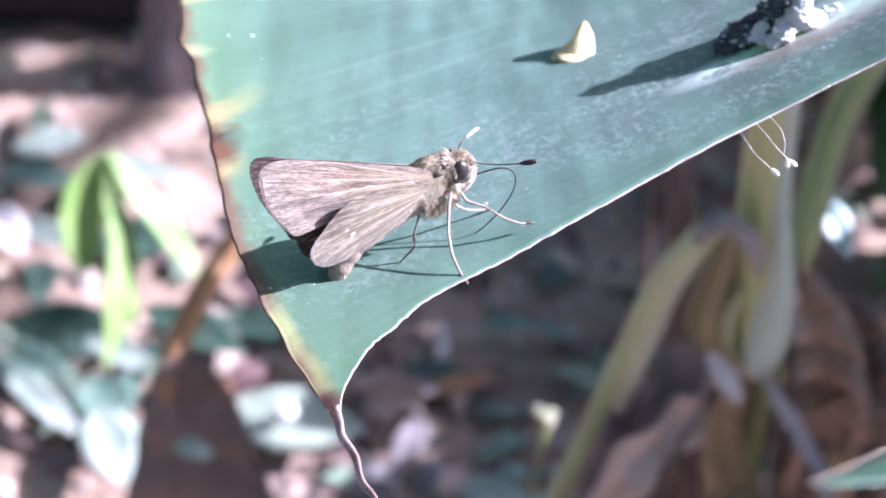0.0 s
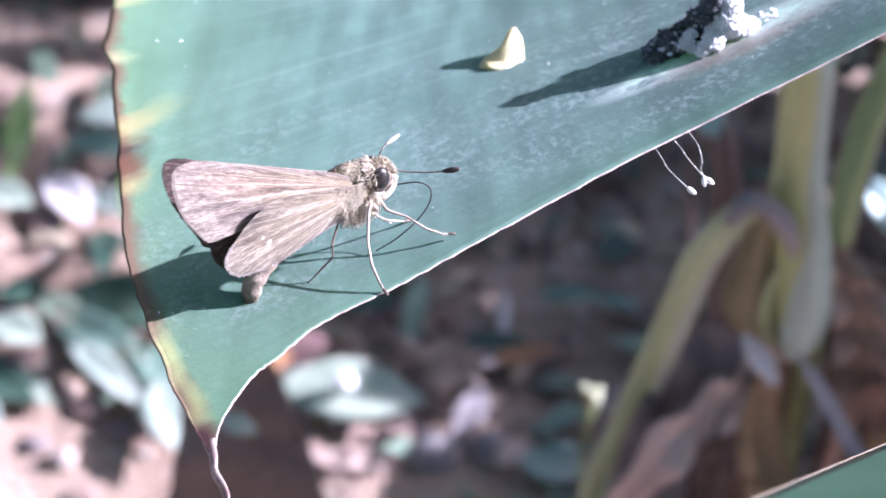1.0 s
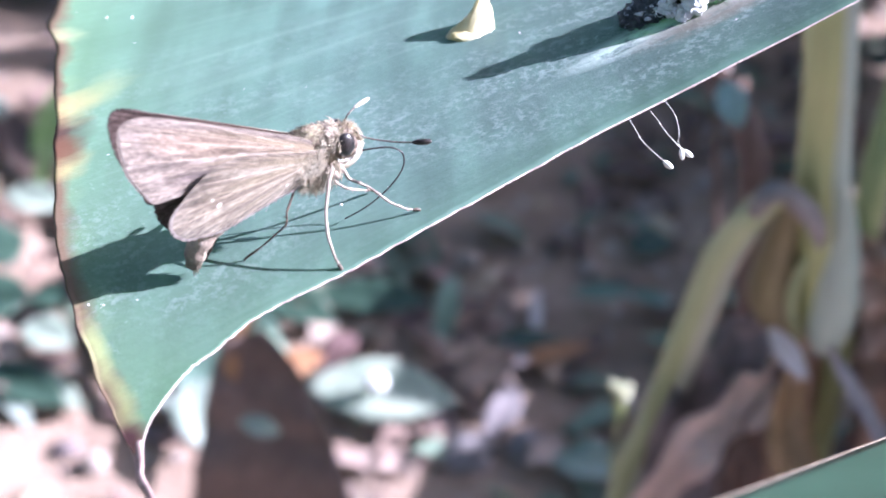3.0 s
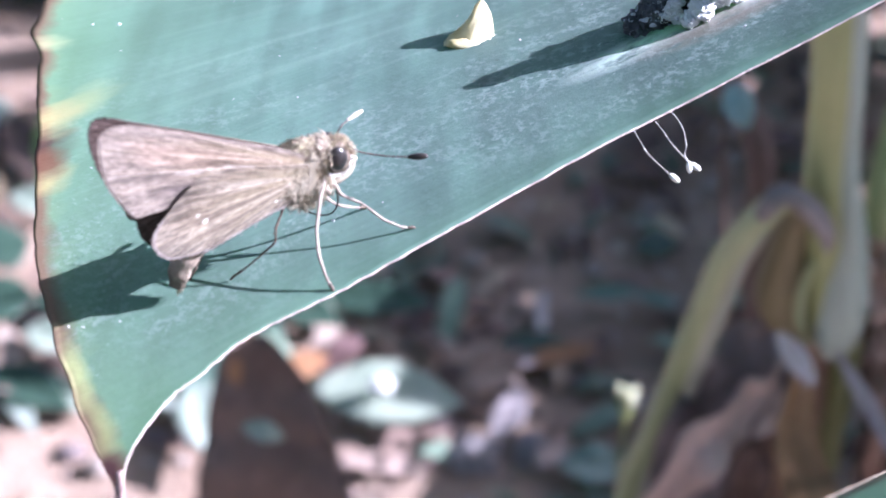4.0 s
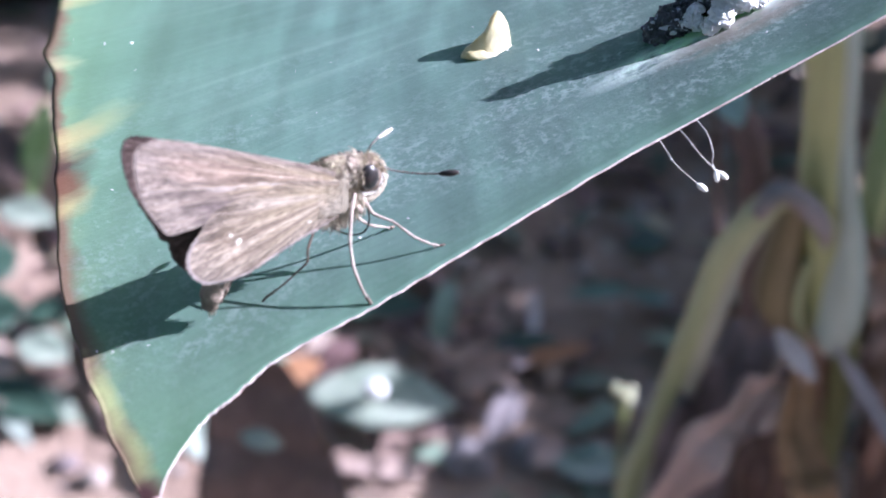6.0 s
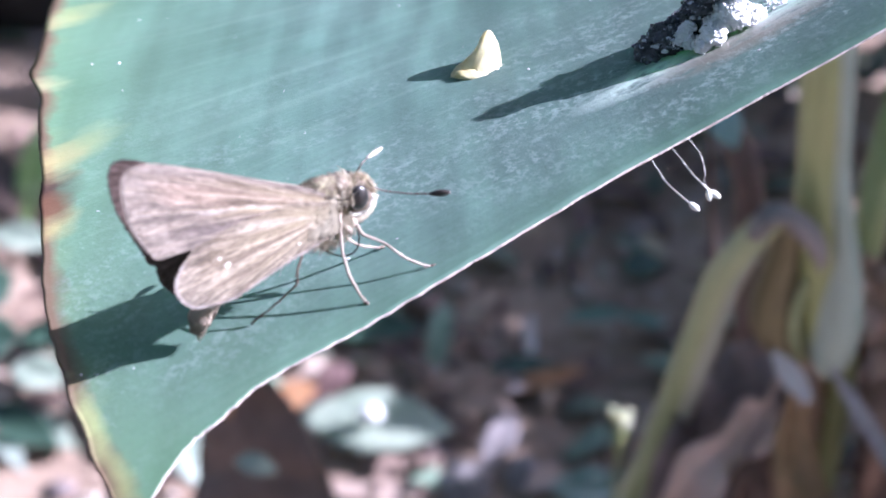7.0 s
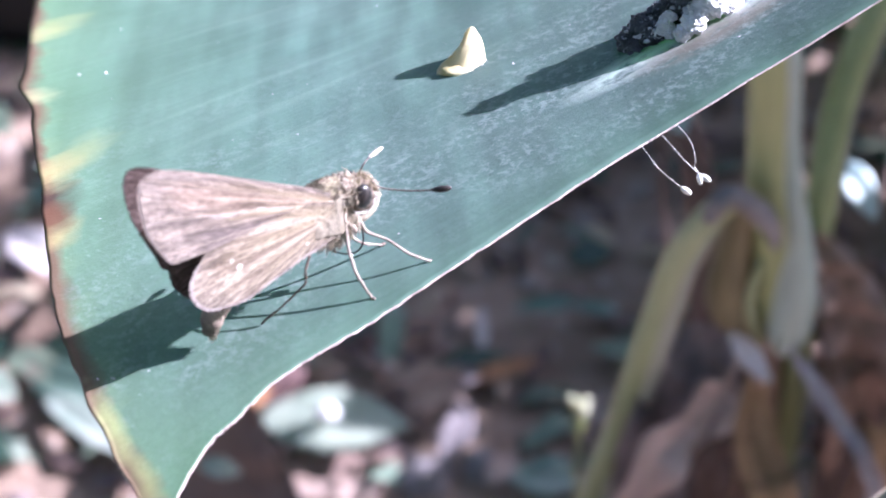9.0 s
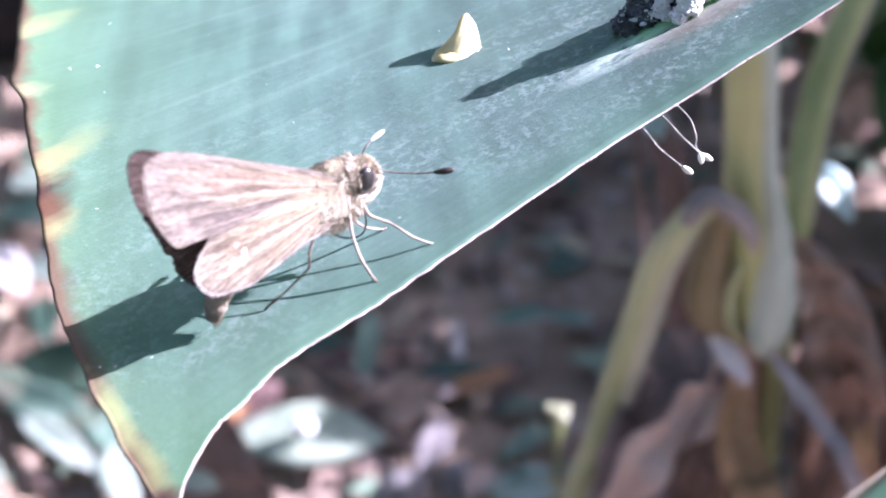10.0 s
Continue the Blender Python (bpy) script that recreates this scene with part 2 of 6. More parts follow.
def wing_material(name, dark, light, dust, base, through=0.12, inner=None, bands=()):
    """Scaled wing: streaks that run out from the wing base, dusted with pale scales."""
    m, nodes, links, bsdf = shader(name)
    uv = nodes.new("ShaderNodeUVMap")
    uv.uv_map = "fan"
    streak = noise_tex(nodes, links, mapped(nodes, links, uv.outputs[0], (3.2, 26, 1)), 2.2, 5, 0.62)
    patch = noise_tex(nodes, links, mapped(nodes, links, uv.outputs[0], (3, 5, 1)), 1.4, 3, 0.5)
    scales = noise_tex(nodes, links, mapped(nodes, links, uv.outputs[0], (14, 42, 1)), 1.8, 4, 0.75)
    ray = noise_tex(nodes, links, mapped(nodes, links, uv.outputs[0], (1.8, 8, 1)), 2.2, 3, 0.55)
    c = ramp(nodes, links, ray, [(0.42, dark), (0.58, light)])
    c = blend(nodes, links, 0.8, c, ramp(nodes, links, streak, [(0.42, (0.42, 0.39, 0.37)), (0.58, (1.26, 1.25, 1.24))]), "MULTIPLY")
    c = blend(nodes, links, maths(nodes, links, "MULTIPLY", ramp(nodes, links, patch, [(0.4, (0, 0, 0)), (0.7, (1, 1, 1))]), 0.28), c, dust)
    fan = nodes.new("ShaderNodeSeparateXYZ")
    links.new(uv.outputs[0], fan.inputs[0])
    rooted = maths(nodes, links, "ADD", fan.outputs[0], maths(nodes, links, "MULTIPLY", streak, 0.35))
    c = blend(nodes, links, ramp(nodes, links, rooted, [(0.3, (0.85, 0.85, 0.85)), (0.85, (0, 0, 0))]), c, base)
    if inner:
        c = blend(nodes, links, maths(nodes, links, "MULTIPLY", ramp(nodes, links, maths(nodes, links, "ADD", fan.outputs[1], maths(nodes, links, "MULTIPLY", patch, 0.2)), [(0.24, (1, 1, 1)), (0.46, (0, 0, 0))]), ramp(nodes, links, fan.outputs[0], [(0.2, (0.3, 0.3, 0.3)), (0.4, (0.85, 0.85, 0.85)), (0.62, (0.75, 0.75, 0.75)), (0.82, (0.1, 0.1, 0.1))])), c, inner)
    c = blend(nodes, links, ramp(nodes, links, maths(nodes, links, "ADD", fan.outputs[0], maths(nodes, links, "MULTIPLY", patch, 0.12)), [(0.66, (0, 0, 0)), (0.90, (0.4, 0.4, 0.4))]), c, dust)
    for angle, half, s0, s1, tint, strength in bands:
        off = maths(nodes, links, "ABSOLUTE", maths(nodes, links, "SUBTRACT", maths(nodes, links, "ADD", fan.outputs[1], maths(nodes, links, "MULTIPLY", maths(nodes, links, "SUBTRACT", ray, 0.5), 0.22)), angle))
        f = ramp(nodes, links, maths(nodes, links, "DIVIDE", off, half), [(0.3, (1, 1, 1)), (1.0, (0, 0, 0))])
        reach = ramp(nodes, links, maths(nodes, links, "ADD", fan.outputs[0], maths(nodes, links, "MULTIPLY", patch, 0.15)), [(s0, (0, 0, 0)), (s0 + 0.08, (1, 1, 1)), (s1, (1, 1, 1)), (s1 + 0.16, (0, 0, 0))])
        c = blend(nodes, links, maths(nodes, links, "MULTIPLY", maths(nodes, links, "MULTIPLY", f, reach), strength), c, tint)
    blot = noise_tex(nodes, links, mapped(nodes, links, uv.outputs[0], (6, 9, 1)), 1.7, 5, 0.65)
    c = blend(nodes, links, 0.6, c, ramp(nodes, links, blot, [(0.40, (0.55, 0.52, 0.49)), (0.60, (1.2, 1.18, 1.16))]), "MULTIPLY")
    c = blend(nodes, links, 0.85, c, ramp(nodes, links, scales, [(0.38, (0.34, 0.31, 0.30)), (0.60, (1.16, 1.15, 1.14))]), "MULTIPLY")
    links.new(c, bsdf.inputs["Base Color"])
    bsdf.inputs["Roughness"].default_value = 0.62
    bsdf.inputs["Specular IOR Level"].default_value = 0.4 if light[0] > 0.2 else 0.1
    bsdf.inputs["Sheen Weight"].default_value = 0.3 if light[0] > 0.2 else 0.0
    h = maths(nodes, links, "ADD", maths(nodes, links, "MULTIPLY", scales, 0.5), streak)
    bumped(nodes, links, bsdf, h, 0.5, 0.00012)
    through_light(nodes, links, bsdf, c, through)
    return m


LEAF = blade_material()
RIM = mottled("pale_margin", (0.36, 0.30, 0.28), (0.64, 0.57, 0.55), 900, 5000, 0.45, 0.4, 0.0001, grain=0.7)
DRY_RIM = mottled("dried_margin", (0.16, 0.095, 0.07), (0.34, 0.22, 0.16), 420, 3000, 0.6, 0.5, 0.0002)
TAIL = mottled("dried_tip", (0.16, 0.07, 0.07), (0.55, 0.42, 0.40), 330, 3000, 0.5, 0.5, 0.0002)
WING_UNDER = wing_material("hindwing_underside", (0.15, 0.11, 0.085), (0.47, 0.40, 0.33), (0.50, 0.45, 0.40), (0.51, 0.43, 0.29), 0.12, None,
                           ((0.22, 0.10, 0.15, 0.55, (0.74, 0.66, 0.58), 0.6), (-0.10, 0.06, 0.10, 0.50, (0.20, 0.15, 0.12), 0.7), (-0.30, 0.06, 0.12, 0.50, (0.22, 0.165, 0.135), 0.65), (-0.20, 0.05, 0.12, 0.60, (0.74, 0.66, 0.56), 0.5), (-0.46, 0.06, 0.10, 0.45, (0.20, 0.155, 0.13), 0.5)))
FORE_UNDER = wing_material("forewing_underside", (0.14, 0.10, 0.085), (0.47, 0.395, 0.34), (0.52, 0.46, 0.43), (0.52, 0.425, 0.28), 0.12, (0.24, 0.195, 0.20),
                           ((0.47, 0.11, 0.05, 0.80, (0.60, 0.455, 0.38), 0.55), (0.30, 0.04, 0.08, 0.50, (0.74, 0.62, 0.42), 0.7), (0.39, 0.03, 0.08, 0.55, (0.17, 0.115, 0.09), 0.7),
                            (0.52, 0.025, 0.10, 0.60, (0.24, 0.17, 0.14), 0.5), (0.22, 0.045, 0.04, 0.45, (0.11, 0.07, 0.06), 0.85), (0.335, 0.018, 0.15, 0.92, (0.84, 0.78, 0.76), 0.75)))
WING_UPPER = wing_material("wing_upperside", (0.07, 0.050, 0.047), (0.16, 0.122, 0.115), (0.17, 0.13, 0.125), (0.12, 0.09, 0.07), 0.03)
VEIN = mottled("wing_vein", (0.34, 0.27, 0.21), (0.62, 0.52, 0.42), 900, 6000, 0.55, 0.3, 0.00005)
FRINGE = mottled("wing_fringe", (0.36, 0.30, 0.28), (0.60, 0.54, 0.52), 700, 5000, 0.7, 0.3, 0.00005, 0.2)
# darkened copy of the fringe: the far wings' shade put into its colour
SHADED_FRINGE = mottled("shaded_fringe", (0.035, 0.026, 0.025), (0.12, 0.09, 0.085), 700, 5000, 0.7, 0.3, 0.00005)
SPOT = mottled("wing_spot", (0.72, 0.70, 0.66), (0.88, 0.86, 0.83), 1500, 6000, 0.5, 0.3, 0.00005, grain=0.85)
BODY = mottled("scaly_body", (0.15, 0.11, 0.085), (0.42, 0.34, 0.28), 620, 4200, 0.75, 0.6, 0.00015)
THORAX = mottled("pale_thorax", (0.38, 0.30, 0.21), (0.60, 0.51, 0.39), 620, 4200, 0.7, 0.5, 0.0001, grain=0.7)
HAIR = mottled("tawny_hair", (0.38, 0.30, 0.205), (0.66, 0.56, 0.42), 420, 3000, 0.6, 0.1, 0.00005, 0.25, island=True)
SIDE_HAIR = mottled("golden_grey_hair", (0.58, 0.50, 0.38), (0.80, 0.73, 0.62), 420, 3000, 0.6, 0.1, 0.00005, 0.45, grain=0.7)
TEAL_LEAF = mottled("blue_green_leaf", (0.26, 0.47, 0.48), (0.44, 0.66, 0.67), 60, 500, 0.4, 0.3, 0.0006, 0.15)
BLUE_WHITE = mottled("white_mealy_leaf", (0.42, 0.62, 0.62), (0.74, 0.86, 0.86), 40, 400, 0.4, 0.3, 0.0006, 0.2, grain=0.8)
PALE_HAIR = mottled("pale_hair", (0.72, 0.69, 0.63), (0.90, 0.88, 0.84), 500, 3000, 0.55, 0.1, 0.00005, 0.15, grain=0.8)
EYE = mottled("compound_eye", (0.014, 0.012, 0.013), (0.035, 0.031, 0.032), 900, 16000, 0.28, 0.5, 0.00003, spec=0.6)
LEG = mottled("leg_scales", (0.26, 0.205, 0.165), (0.54, 0.46, 0.41), 700, 5000, 0.55, 0.4, 0.00006)
FOOT = mottled("dark_foot", (0.05, 0.04, 0.03), (0.15, 0.11, 0.08), 900, 5000, 0.6, 0.4, 0.00005)
ANTENNA = mottled("antenna_shaft", (0.05, 0.045, 0.04), (0.20, 0.18, 0.15), 2200, 7000, 0.5, 0.3, 0.00004)
CLUB = mottled("antenna_club", (0.012, 0.010, 0.010), (0.035, 0.028, 0.025), 1500, 7000, 0.45, 0.4, 0.00004)
CLUB_PALE = mottled("antenna_club_pale", (0.50, 0.44, 0.38), (0.78, 0.72, 0.66), 1500, 7000, 0.45, 0.4, 0.00004)
PETAL = mottled("yellow_petal", (0.76, 0.64, 0.30), (0.88, 0.83, 0.60), 500, 3000, 0.5, 0.4, 0.0001, 0.25, grain=0.85)
DUNG_DARK = mottled("dark_dropping", (0.03, 0.034, 0.043), (0.17, 0.19, 0.22), 900, 3200, 0.5, 0.9, 0.0004, third=(0.45, 0.5, 0.58))
DUNG_GREY = mottled("grey_dropping", (0.36, 0.40, 0.45), (0.66, 0.70, 0.75), 900, 3000, 0.7, 0.5, 0.0002, grain=0.7)
DUNG_WHITE = mottled("chalky_dropping", (0.80, 0.81, 0.84), (0.95, 0.95, 0.96), 500, 3000, 0.7, 0.8, 0.0003, grain=0.9)
EGG = mottled("insect_egg", (0.78, 0.80, 0.76), (0.90, 0.90, 0.87), 2000, 9000, 0.35, 0.2, 0.00003, grain=0.85)
SILK = mottled("egg_stalk", (0.42, 0.405, 0.39), (0.66, 0.64, 0.62), 1500, 6000, 0.35, 0.1, 0.00002)
SPECK = mottled("pale_speck", (0.66, 0.74, 0.72), (0.88, 0.91, 0.90), 900, 6000, 0.6, 0.2, 0.00003, grain=0.85)
SOIL = mottled("reddish_soil", (0.28, 0.185, 0.14), (0.60, 0.445, 0.36), 9, 160, 0.9, 0.9, 0.006, third=(0.50, 0.42, 0.38))
SHEATH = mottled("green_sheath", (0.30, 0.34, 0.13), (0.50, 0.55, 0.28), 26, 420, 0.45, 0.3, 0.0006, 0.05, (1, 1, 0.12), grain=0.7)
SHEATH_PALE = mottled("glaucous_sheath", (0.40, 0.50, 0.44), (0.58, 0.67, 0.62), 22, 420, 0.45, 0.3, 0.0006, 0.05, (1, 1, 0.12), grain=0.75)
BRUISED = mottled("bruised_sheath", (0.165, 0.155, 0.16), (0.345, 0.33, 0.34), 40, 500, 0.45, 0.3, 0.0006, 0.05, grain=0.65)
PETIOLE = mottled("olive_petiole", (0.26, 0.31, 0.15), (0.44, 0.50, 0.29), 30, 420, 0.42, 0.3, 0.0006, 0.0, (1, 1, 0.2), grain=0.7)
DULL_OLIVE = mottled("greyish_olive_strip", (0.24, 0.265, 0.205), (0.42, 0.45, 0.37), 34, 420, 0.5, 0.3, 0.0006, 0.0, (1, 1, 0.2), grain=0.7)
DRY_LEAF = mottled("dried_leaf", (0.30, 0.18, 0.135), (0.68, 0.48, 0.38), 18, 300, 0.75, 0.6, 0.002, 0.15)
DRY_YELLOW = mottled("dried_sheath", (0.34, 0.20, 0.10), (0.62, 0.42, 0.24), 20, 300, 0.7, 0.5, 0.0015, 0.1)
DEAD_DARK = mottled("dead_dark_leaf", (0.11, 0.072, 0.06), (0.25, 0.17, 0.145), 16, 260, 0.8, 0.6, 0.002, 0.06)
DEAD_BROWN = mottled("dead_brown_leaf", (0.15, 0.10, 0.085), (0.33, 0.24, 0.205), 16, 260, 0.8, 0.6, 0.002, 0.06)
STONE = mottled("mauve_stone", (0.22, 0.195, 0.205), (0.42, 0.38, 0.395), 60, 500, 0.8, 0.6, 0.002)
STALK_BROWN = mottled("brown_stalk", (0.30, 0.15, 0.07), (0.50, 0.28, 0.14), 22, 260, 0.6, 0.4, 0.001)
GREY_STRIP = mottled("grey_mauve_strip", (0.34, 0.31, 0.33), (0.60, 0.555, 0.575), 30, 300, 0.7, 0.5, 0.0012, 0.1)
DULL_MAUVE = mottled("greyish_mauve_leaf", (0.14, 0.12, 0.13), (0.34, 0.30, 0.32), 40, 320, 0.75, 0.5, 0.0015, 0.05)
MAUVE_DRY = mottled("mauve_dry_leaf", (0.50, 0.45, 0.45), (0.82, 0.78, 0.79), 22, 280, 0.7, 0.5, 0.0015, 0.1, grain=0.7)
FRESH = mottled("fresh_green_leaf", (0.27, 0.46, 0.12), (0.52, 0.66, 0.34), 26, 320, 0.36, 0.3, 0.001, 0.45, grain=0.75)
PINK_DRY = mottled("pinkish_dry_leaf", (0.46, 0.32, 0.27), (0.76, 0.60, 0.54), 20, 260, 0.7, 0.5, 0.0015, 0.1, grain=0.65)
ORANGE_DRY = mottled("orange_dry_leaf", (0.40, 0.19, 0.09), (0.62, 0.34, 0.19), 24, 260, 0.7, 0.5, 0.0015, 0.1)
PALE_LEAF = mottled("bleached_leaf", (0.30, 0.39, 0.32), (0.60, 0.67, 0.60), 24, 300, 0.4, 0.3, 0.001, 0.15)
BLEACHED = mottled("sun_bleached_leaf", (0.27, 0.345, 0.275), (0.50, 0.565, 0.47), 24, 300, 0.45, 0.3, 0.001, 0.15, grain=0.75)
GREY_GREEN = mottled("grey_green_leaf", (0.10, 0.19, 0.15), (0.27, 0.38, 0.32), 16, 300, 0.38, 0.4, 0.0012, 0.12)
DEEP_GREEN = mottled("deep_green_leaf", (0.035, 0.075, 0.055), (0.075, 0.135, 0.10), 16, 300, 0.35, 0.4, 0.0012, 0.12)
HOLLOW = mottled("brownish_inner_sheath", (0.12, 0.10, 0.05), (0.30, 0.25, 0.12), 30, 420, 0.5, 0.3, 0.0006, 0.0, (1, 1, 0.2))
# bright and translucent, so the added plants pass green light to the clump
SUNLIT_GREEN = mottled("sunlit_green_leaf", (0.08, 0.17, 0.05), (0.16, 0.28, 0.09), 16, 300, 0.4, 0.4, 0.0012, 0.45)
NEAR_LEAF = mottled("lower_leaf", (0.030, 0.092, 0.060), (0.046, 0.124, 0.082), 60, 1200, 0.4, 0.3, 0.0003, 0.15, (0.3, 1, 1))
PINK_RIM = mottled("pink_margin", (0.20, 0.165, 0.13), (0.32, 0.27, 0.22), 500, 3000, 0.5, 0.3, 0.0001)
BUD = mottled("cream_buds", (0.60, 0.62, 0.40), (0.80, 0.81, 0.68), 60, 700, 0.5, 0.3, 0.0008, 0.2, grain=0.85)
LITTER_BROWN = mottled("brown_litter", (0.24, 0.155, 0.125), (0.58, 0.42, 0.36), 14, 220, 0.8, 0.6, 0.002, 0.1, island=True)
LITTER_GREEN = mottled("green_litter", (0.09, 0.14, 0.095), (0.29, 0.355, 0.27), 14, 220, 0.45, 0.4, 0.0015, 0.12, island=True)
PEBBLE = mottled("pebbles", (0.24, 0.18, 0.17), (0.50, 0.42, 0.40), 60, 500, 0.85, 0.6, 0.002, island=True)
BARK = mottled("grey_bark", (0.16, 0.12, 0.125), (0.36, 0.29, 0.30), 14, 180, 0.85, 0.8, 0.006, 0.0, (1, 1, 0.25))
# lightened so the added trees throw green light into the shadows
FOLIAGE = mottled("tree_foliage", (0.055, 0.13, 0.03), (0.11, 0.23, 0.06), 2, 30, 0.5, 0.3, 0.004, 0.45, island=True)
# near-black colour for the log shape that stands for shade
SHADE_LOG = mottled("shade_log", (0.015, 0.012, 0.012), (0.06, 0.045, 0.04), 14, 180, 0.9, 0.9, 0.008)


# ---- mesh helpers ----
def mesh_object(name, verts, faces, mats, parent=None, smooth=True, which=None):
    me = bpy.data.meshes.new(name)
    me.from_pydata([tuple(v) for v in verts], [], faces)
    for m in mats if isinstance(mats, (list, tuple)) else [mats]:
        me.materials.append(m)
    if which:
        me.polygons.foreach_set("material_index", which)
    if smooth:
        me.polygons.foreach_set("use_smooth", [True] * len(me.polygons))
    me.update()
    ob = new(name, me)
    ob.parent = parent
    return ob


def part(name, geometry, mats, parent, label="", kind="", which=None):
    ob = mesh_object(name, geometry[0], geometry[1], mats, parent, True, which)
    if label or kind:
        tagged(ob, label=label, kind=kind)
    return ob


def thing(name, at, label, category, group="", turn=0.0, kind=""):
    ob = new(name)
    ob.empty_display_size = 0.01
    ob.matrix_basis = Matrix.Translation(at) @ Matrix.Rotation(turn, 4, "Z")
    return tagged(ob, label, category, group, kind)


def spline(points, n):
    """A smooth line through the points, n samples."""
    p = [Vector(q) for q in points]
    p = [p[0] * 2 - p[1]] + p + [p[-1] * 2 - p[-2]]
    out = []
    for i in range(n):
        u = i / (n - 1) * (len(p) - 3)
        k = min(int(u), len(p) - 4)
        u -= k
        a, b, c, d = p[k:k + 4]
        out.append(0.5 * ((2 * b) + (c - a) * u + (2 * a - 5 * b + 4 * c - d) * u * u + (3 * b - a - 3 * c + d) * u ** 3))
    return out


def joined(*pieces):
    verts, faces = [], []
    for v, f in pieces:
        k = len(verts)
        verts += v
        faces += [tuple(i + k for i in q) for q in f]
    return verts, faces


def tube(points, radii, sides=10, flat=1.0, wobble=0.0):
    """A tapered round piece along points; radii at each point."""
    pts = [Vector(p) for p in points]
    verts, faces, ref = [], [], None
    for i, p in enumerate(pts):
        d = (pts[min(i + 1, len(pts) - 1)] - pts[max(i - 1, 0)]).normalized()
        if ref is None:
            ref = d.orthogonal().normalized()
        ref = (ref - d * ref.dot(d)).normalized()
        side = d.cross(ref)
        r = radii[i] if isinstance(radii, (list, tuple)) else radii
        for k in range(sides):
            a = 2 * math.pi * k / sides
            w = 1 + wobble * noise.noise(p * 9 / max(r, 1e-5) * 0.2 + Vector((math.cos(a), math.sin(a), 0)))
            verts.append(p + (ref * math.cos(a) + side * math.sin(a) * flat) * r * w)
    n = len(pts)
    for i in range(n - 1):
        for k in range(sides):
            faces.append((i * sides + k, i * sides + (k + 1) % sides, (i + 1) * sides + (k + 1) % sides, (i + 1) * sides + k))
    faces.append(tuple(range(sides - 1, -1, -1)))
    faces.append(tuple((n - 1) * sides + k for k in range(sides)))
    return verts, faces


def smooth_tube(points, r0, r1, n=20, sides=10, power=1.0, flat=1.0, wobble=0.0):
    return tube(spline(points, n), [r0 + (r1 - r0) * (i / (n - 1)) ** power for i in range(n)], sides, flat, wobble)


def lump(centre, radii, rough=0.0, freq=1.0, rings=12, sides=18, matrix=None):
    """A rounded body, roughened by noise."""
    c, verts, faces = Vector(centre), [], []
    m = matrix or Matrix.Identity(3)
    for i in range(rings + 1):
        th = math.pi * i / rings
        for k in range(sides):
            ph = 2 * math.pi * k / sides
            d = Vector((math.sin(th) * math.cos(ph), math.sin(th) * math.sin(ph), math.cos(th)))
            s = 1 + rough * noise.fractal(d * freq + c * 700, 1.0, 2.0, 3)
            verts.append(c + m @ Vector((d.x * radii[0], d.y * radii[1], d.z * radii[2])) * s)
    for i in range(rings):
        for k in range(sides):
            faces.append((i * sides + k, (i + 1) * sides + k, (i + 1) * sides + (k + 1) % sides, i * sides + (k + 1) % sides))
    return verts, faces


def sheet(grid, thick):
    """A thin two-sided sheet from rows of points; thick: its depth downwards along the normal."""
    nu, nv = len(grid), len(grid[0])
    top = [p for row in grid for p in row]
    low = []
    for i in range(nu):
        for j in range(nv):
            a = grid[min(i + 1, nu - 1)][j] - grid[max(i - 1, 0)][j]
            b = grid[i][min(j + 1, nv - 1)] - grid[i][max(j - 1, 0)]
            nrm = a.cross(b)
            nrm = nrm.normalized() if nrm.length > 1e-12 else Vector((0, 0, 1))
            low.append(grid[i][j] - nrm * thick)
    k, faces = nu * nv, []
    at = lambda i, j: i * nv + j
    for i in range(nu - 1):
        for j in range(nv - 1):
            q = (at(i, j), at(i + 1, j), at(i + 1, j + 1), at(i, j + 1))
            faces.append(q)
            faces.append(tuple(x + k for x in reversed(q)))
    ring = [at(i, 0) for i in range(nu)] + [at(nu - 1, j) for j in range(1, nv)] + [at(i, nv - 1) for i in range(nu - 2, -1, -1)] + [at(0, j) for j in range(nv - 2, 0, -1)]
    for a, b in zip(ring, ring[1:] + ring[:1]):
        faces.append((b, a, a + k, b + k))
    return top + low, faces


def leaf_sheet(points, widths, up=(0, 0, 1), fold=0.2, thick=0.0006, nv=9, wave=0.0, lobes=5.0, n=26, seed=0.0):
    """A leaf blade along a line: widths at its points, folded along the midrib, with a waved edge."""
    line = spline(points, n)
    wid = [w.x for w in spline([(w, 0, 0) for w in widths], n)]
    grid = []
    for i, p in enumerate(line):
        d = (line[min(i + 1, n - 1)] - line[max(i - 1, 0)]).normalized()
        side = d.cross(Vector(up)).normalized()
        nrm = side.cross(d)
        row = []
        for j in range(nv):
            s = j / (nv - 1) * 2 - 1
            w = max(wid[i], 0.0004) / 2
            lift = fold * abs(s) * w + wave * w * abs(s) * math.sin(i / n * lobes * 6.28 + 2 * s + seed)
            edge = 1 + 0.06 * noise.noise(Vector((i * 0.7, s * 2, seed)))
            row.append(p + side * s * w * edge + nrm * lift)
        grid.append(row)
    return sheet(grid, thick)


# ---- ground ----
def ground_height(x, y):
    h = 0.022 * noise.noise(Vector((x * 2.2, y * 2.2, 3))) + 0.010 * noise.noise(Vector((x * 8, y * 8, 7))) + 0.004 * noise.noise(Vector((x * 31, y * 31, 1)))
    far = math.hypot(x, y - 0.9)
    return h if far < 2 else h + 0.12 * noise.noise(Vector((x * 0.3, y * 0.3, 9))) * min(1, (far - 2) / 4)


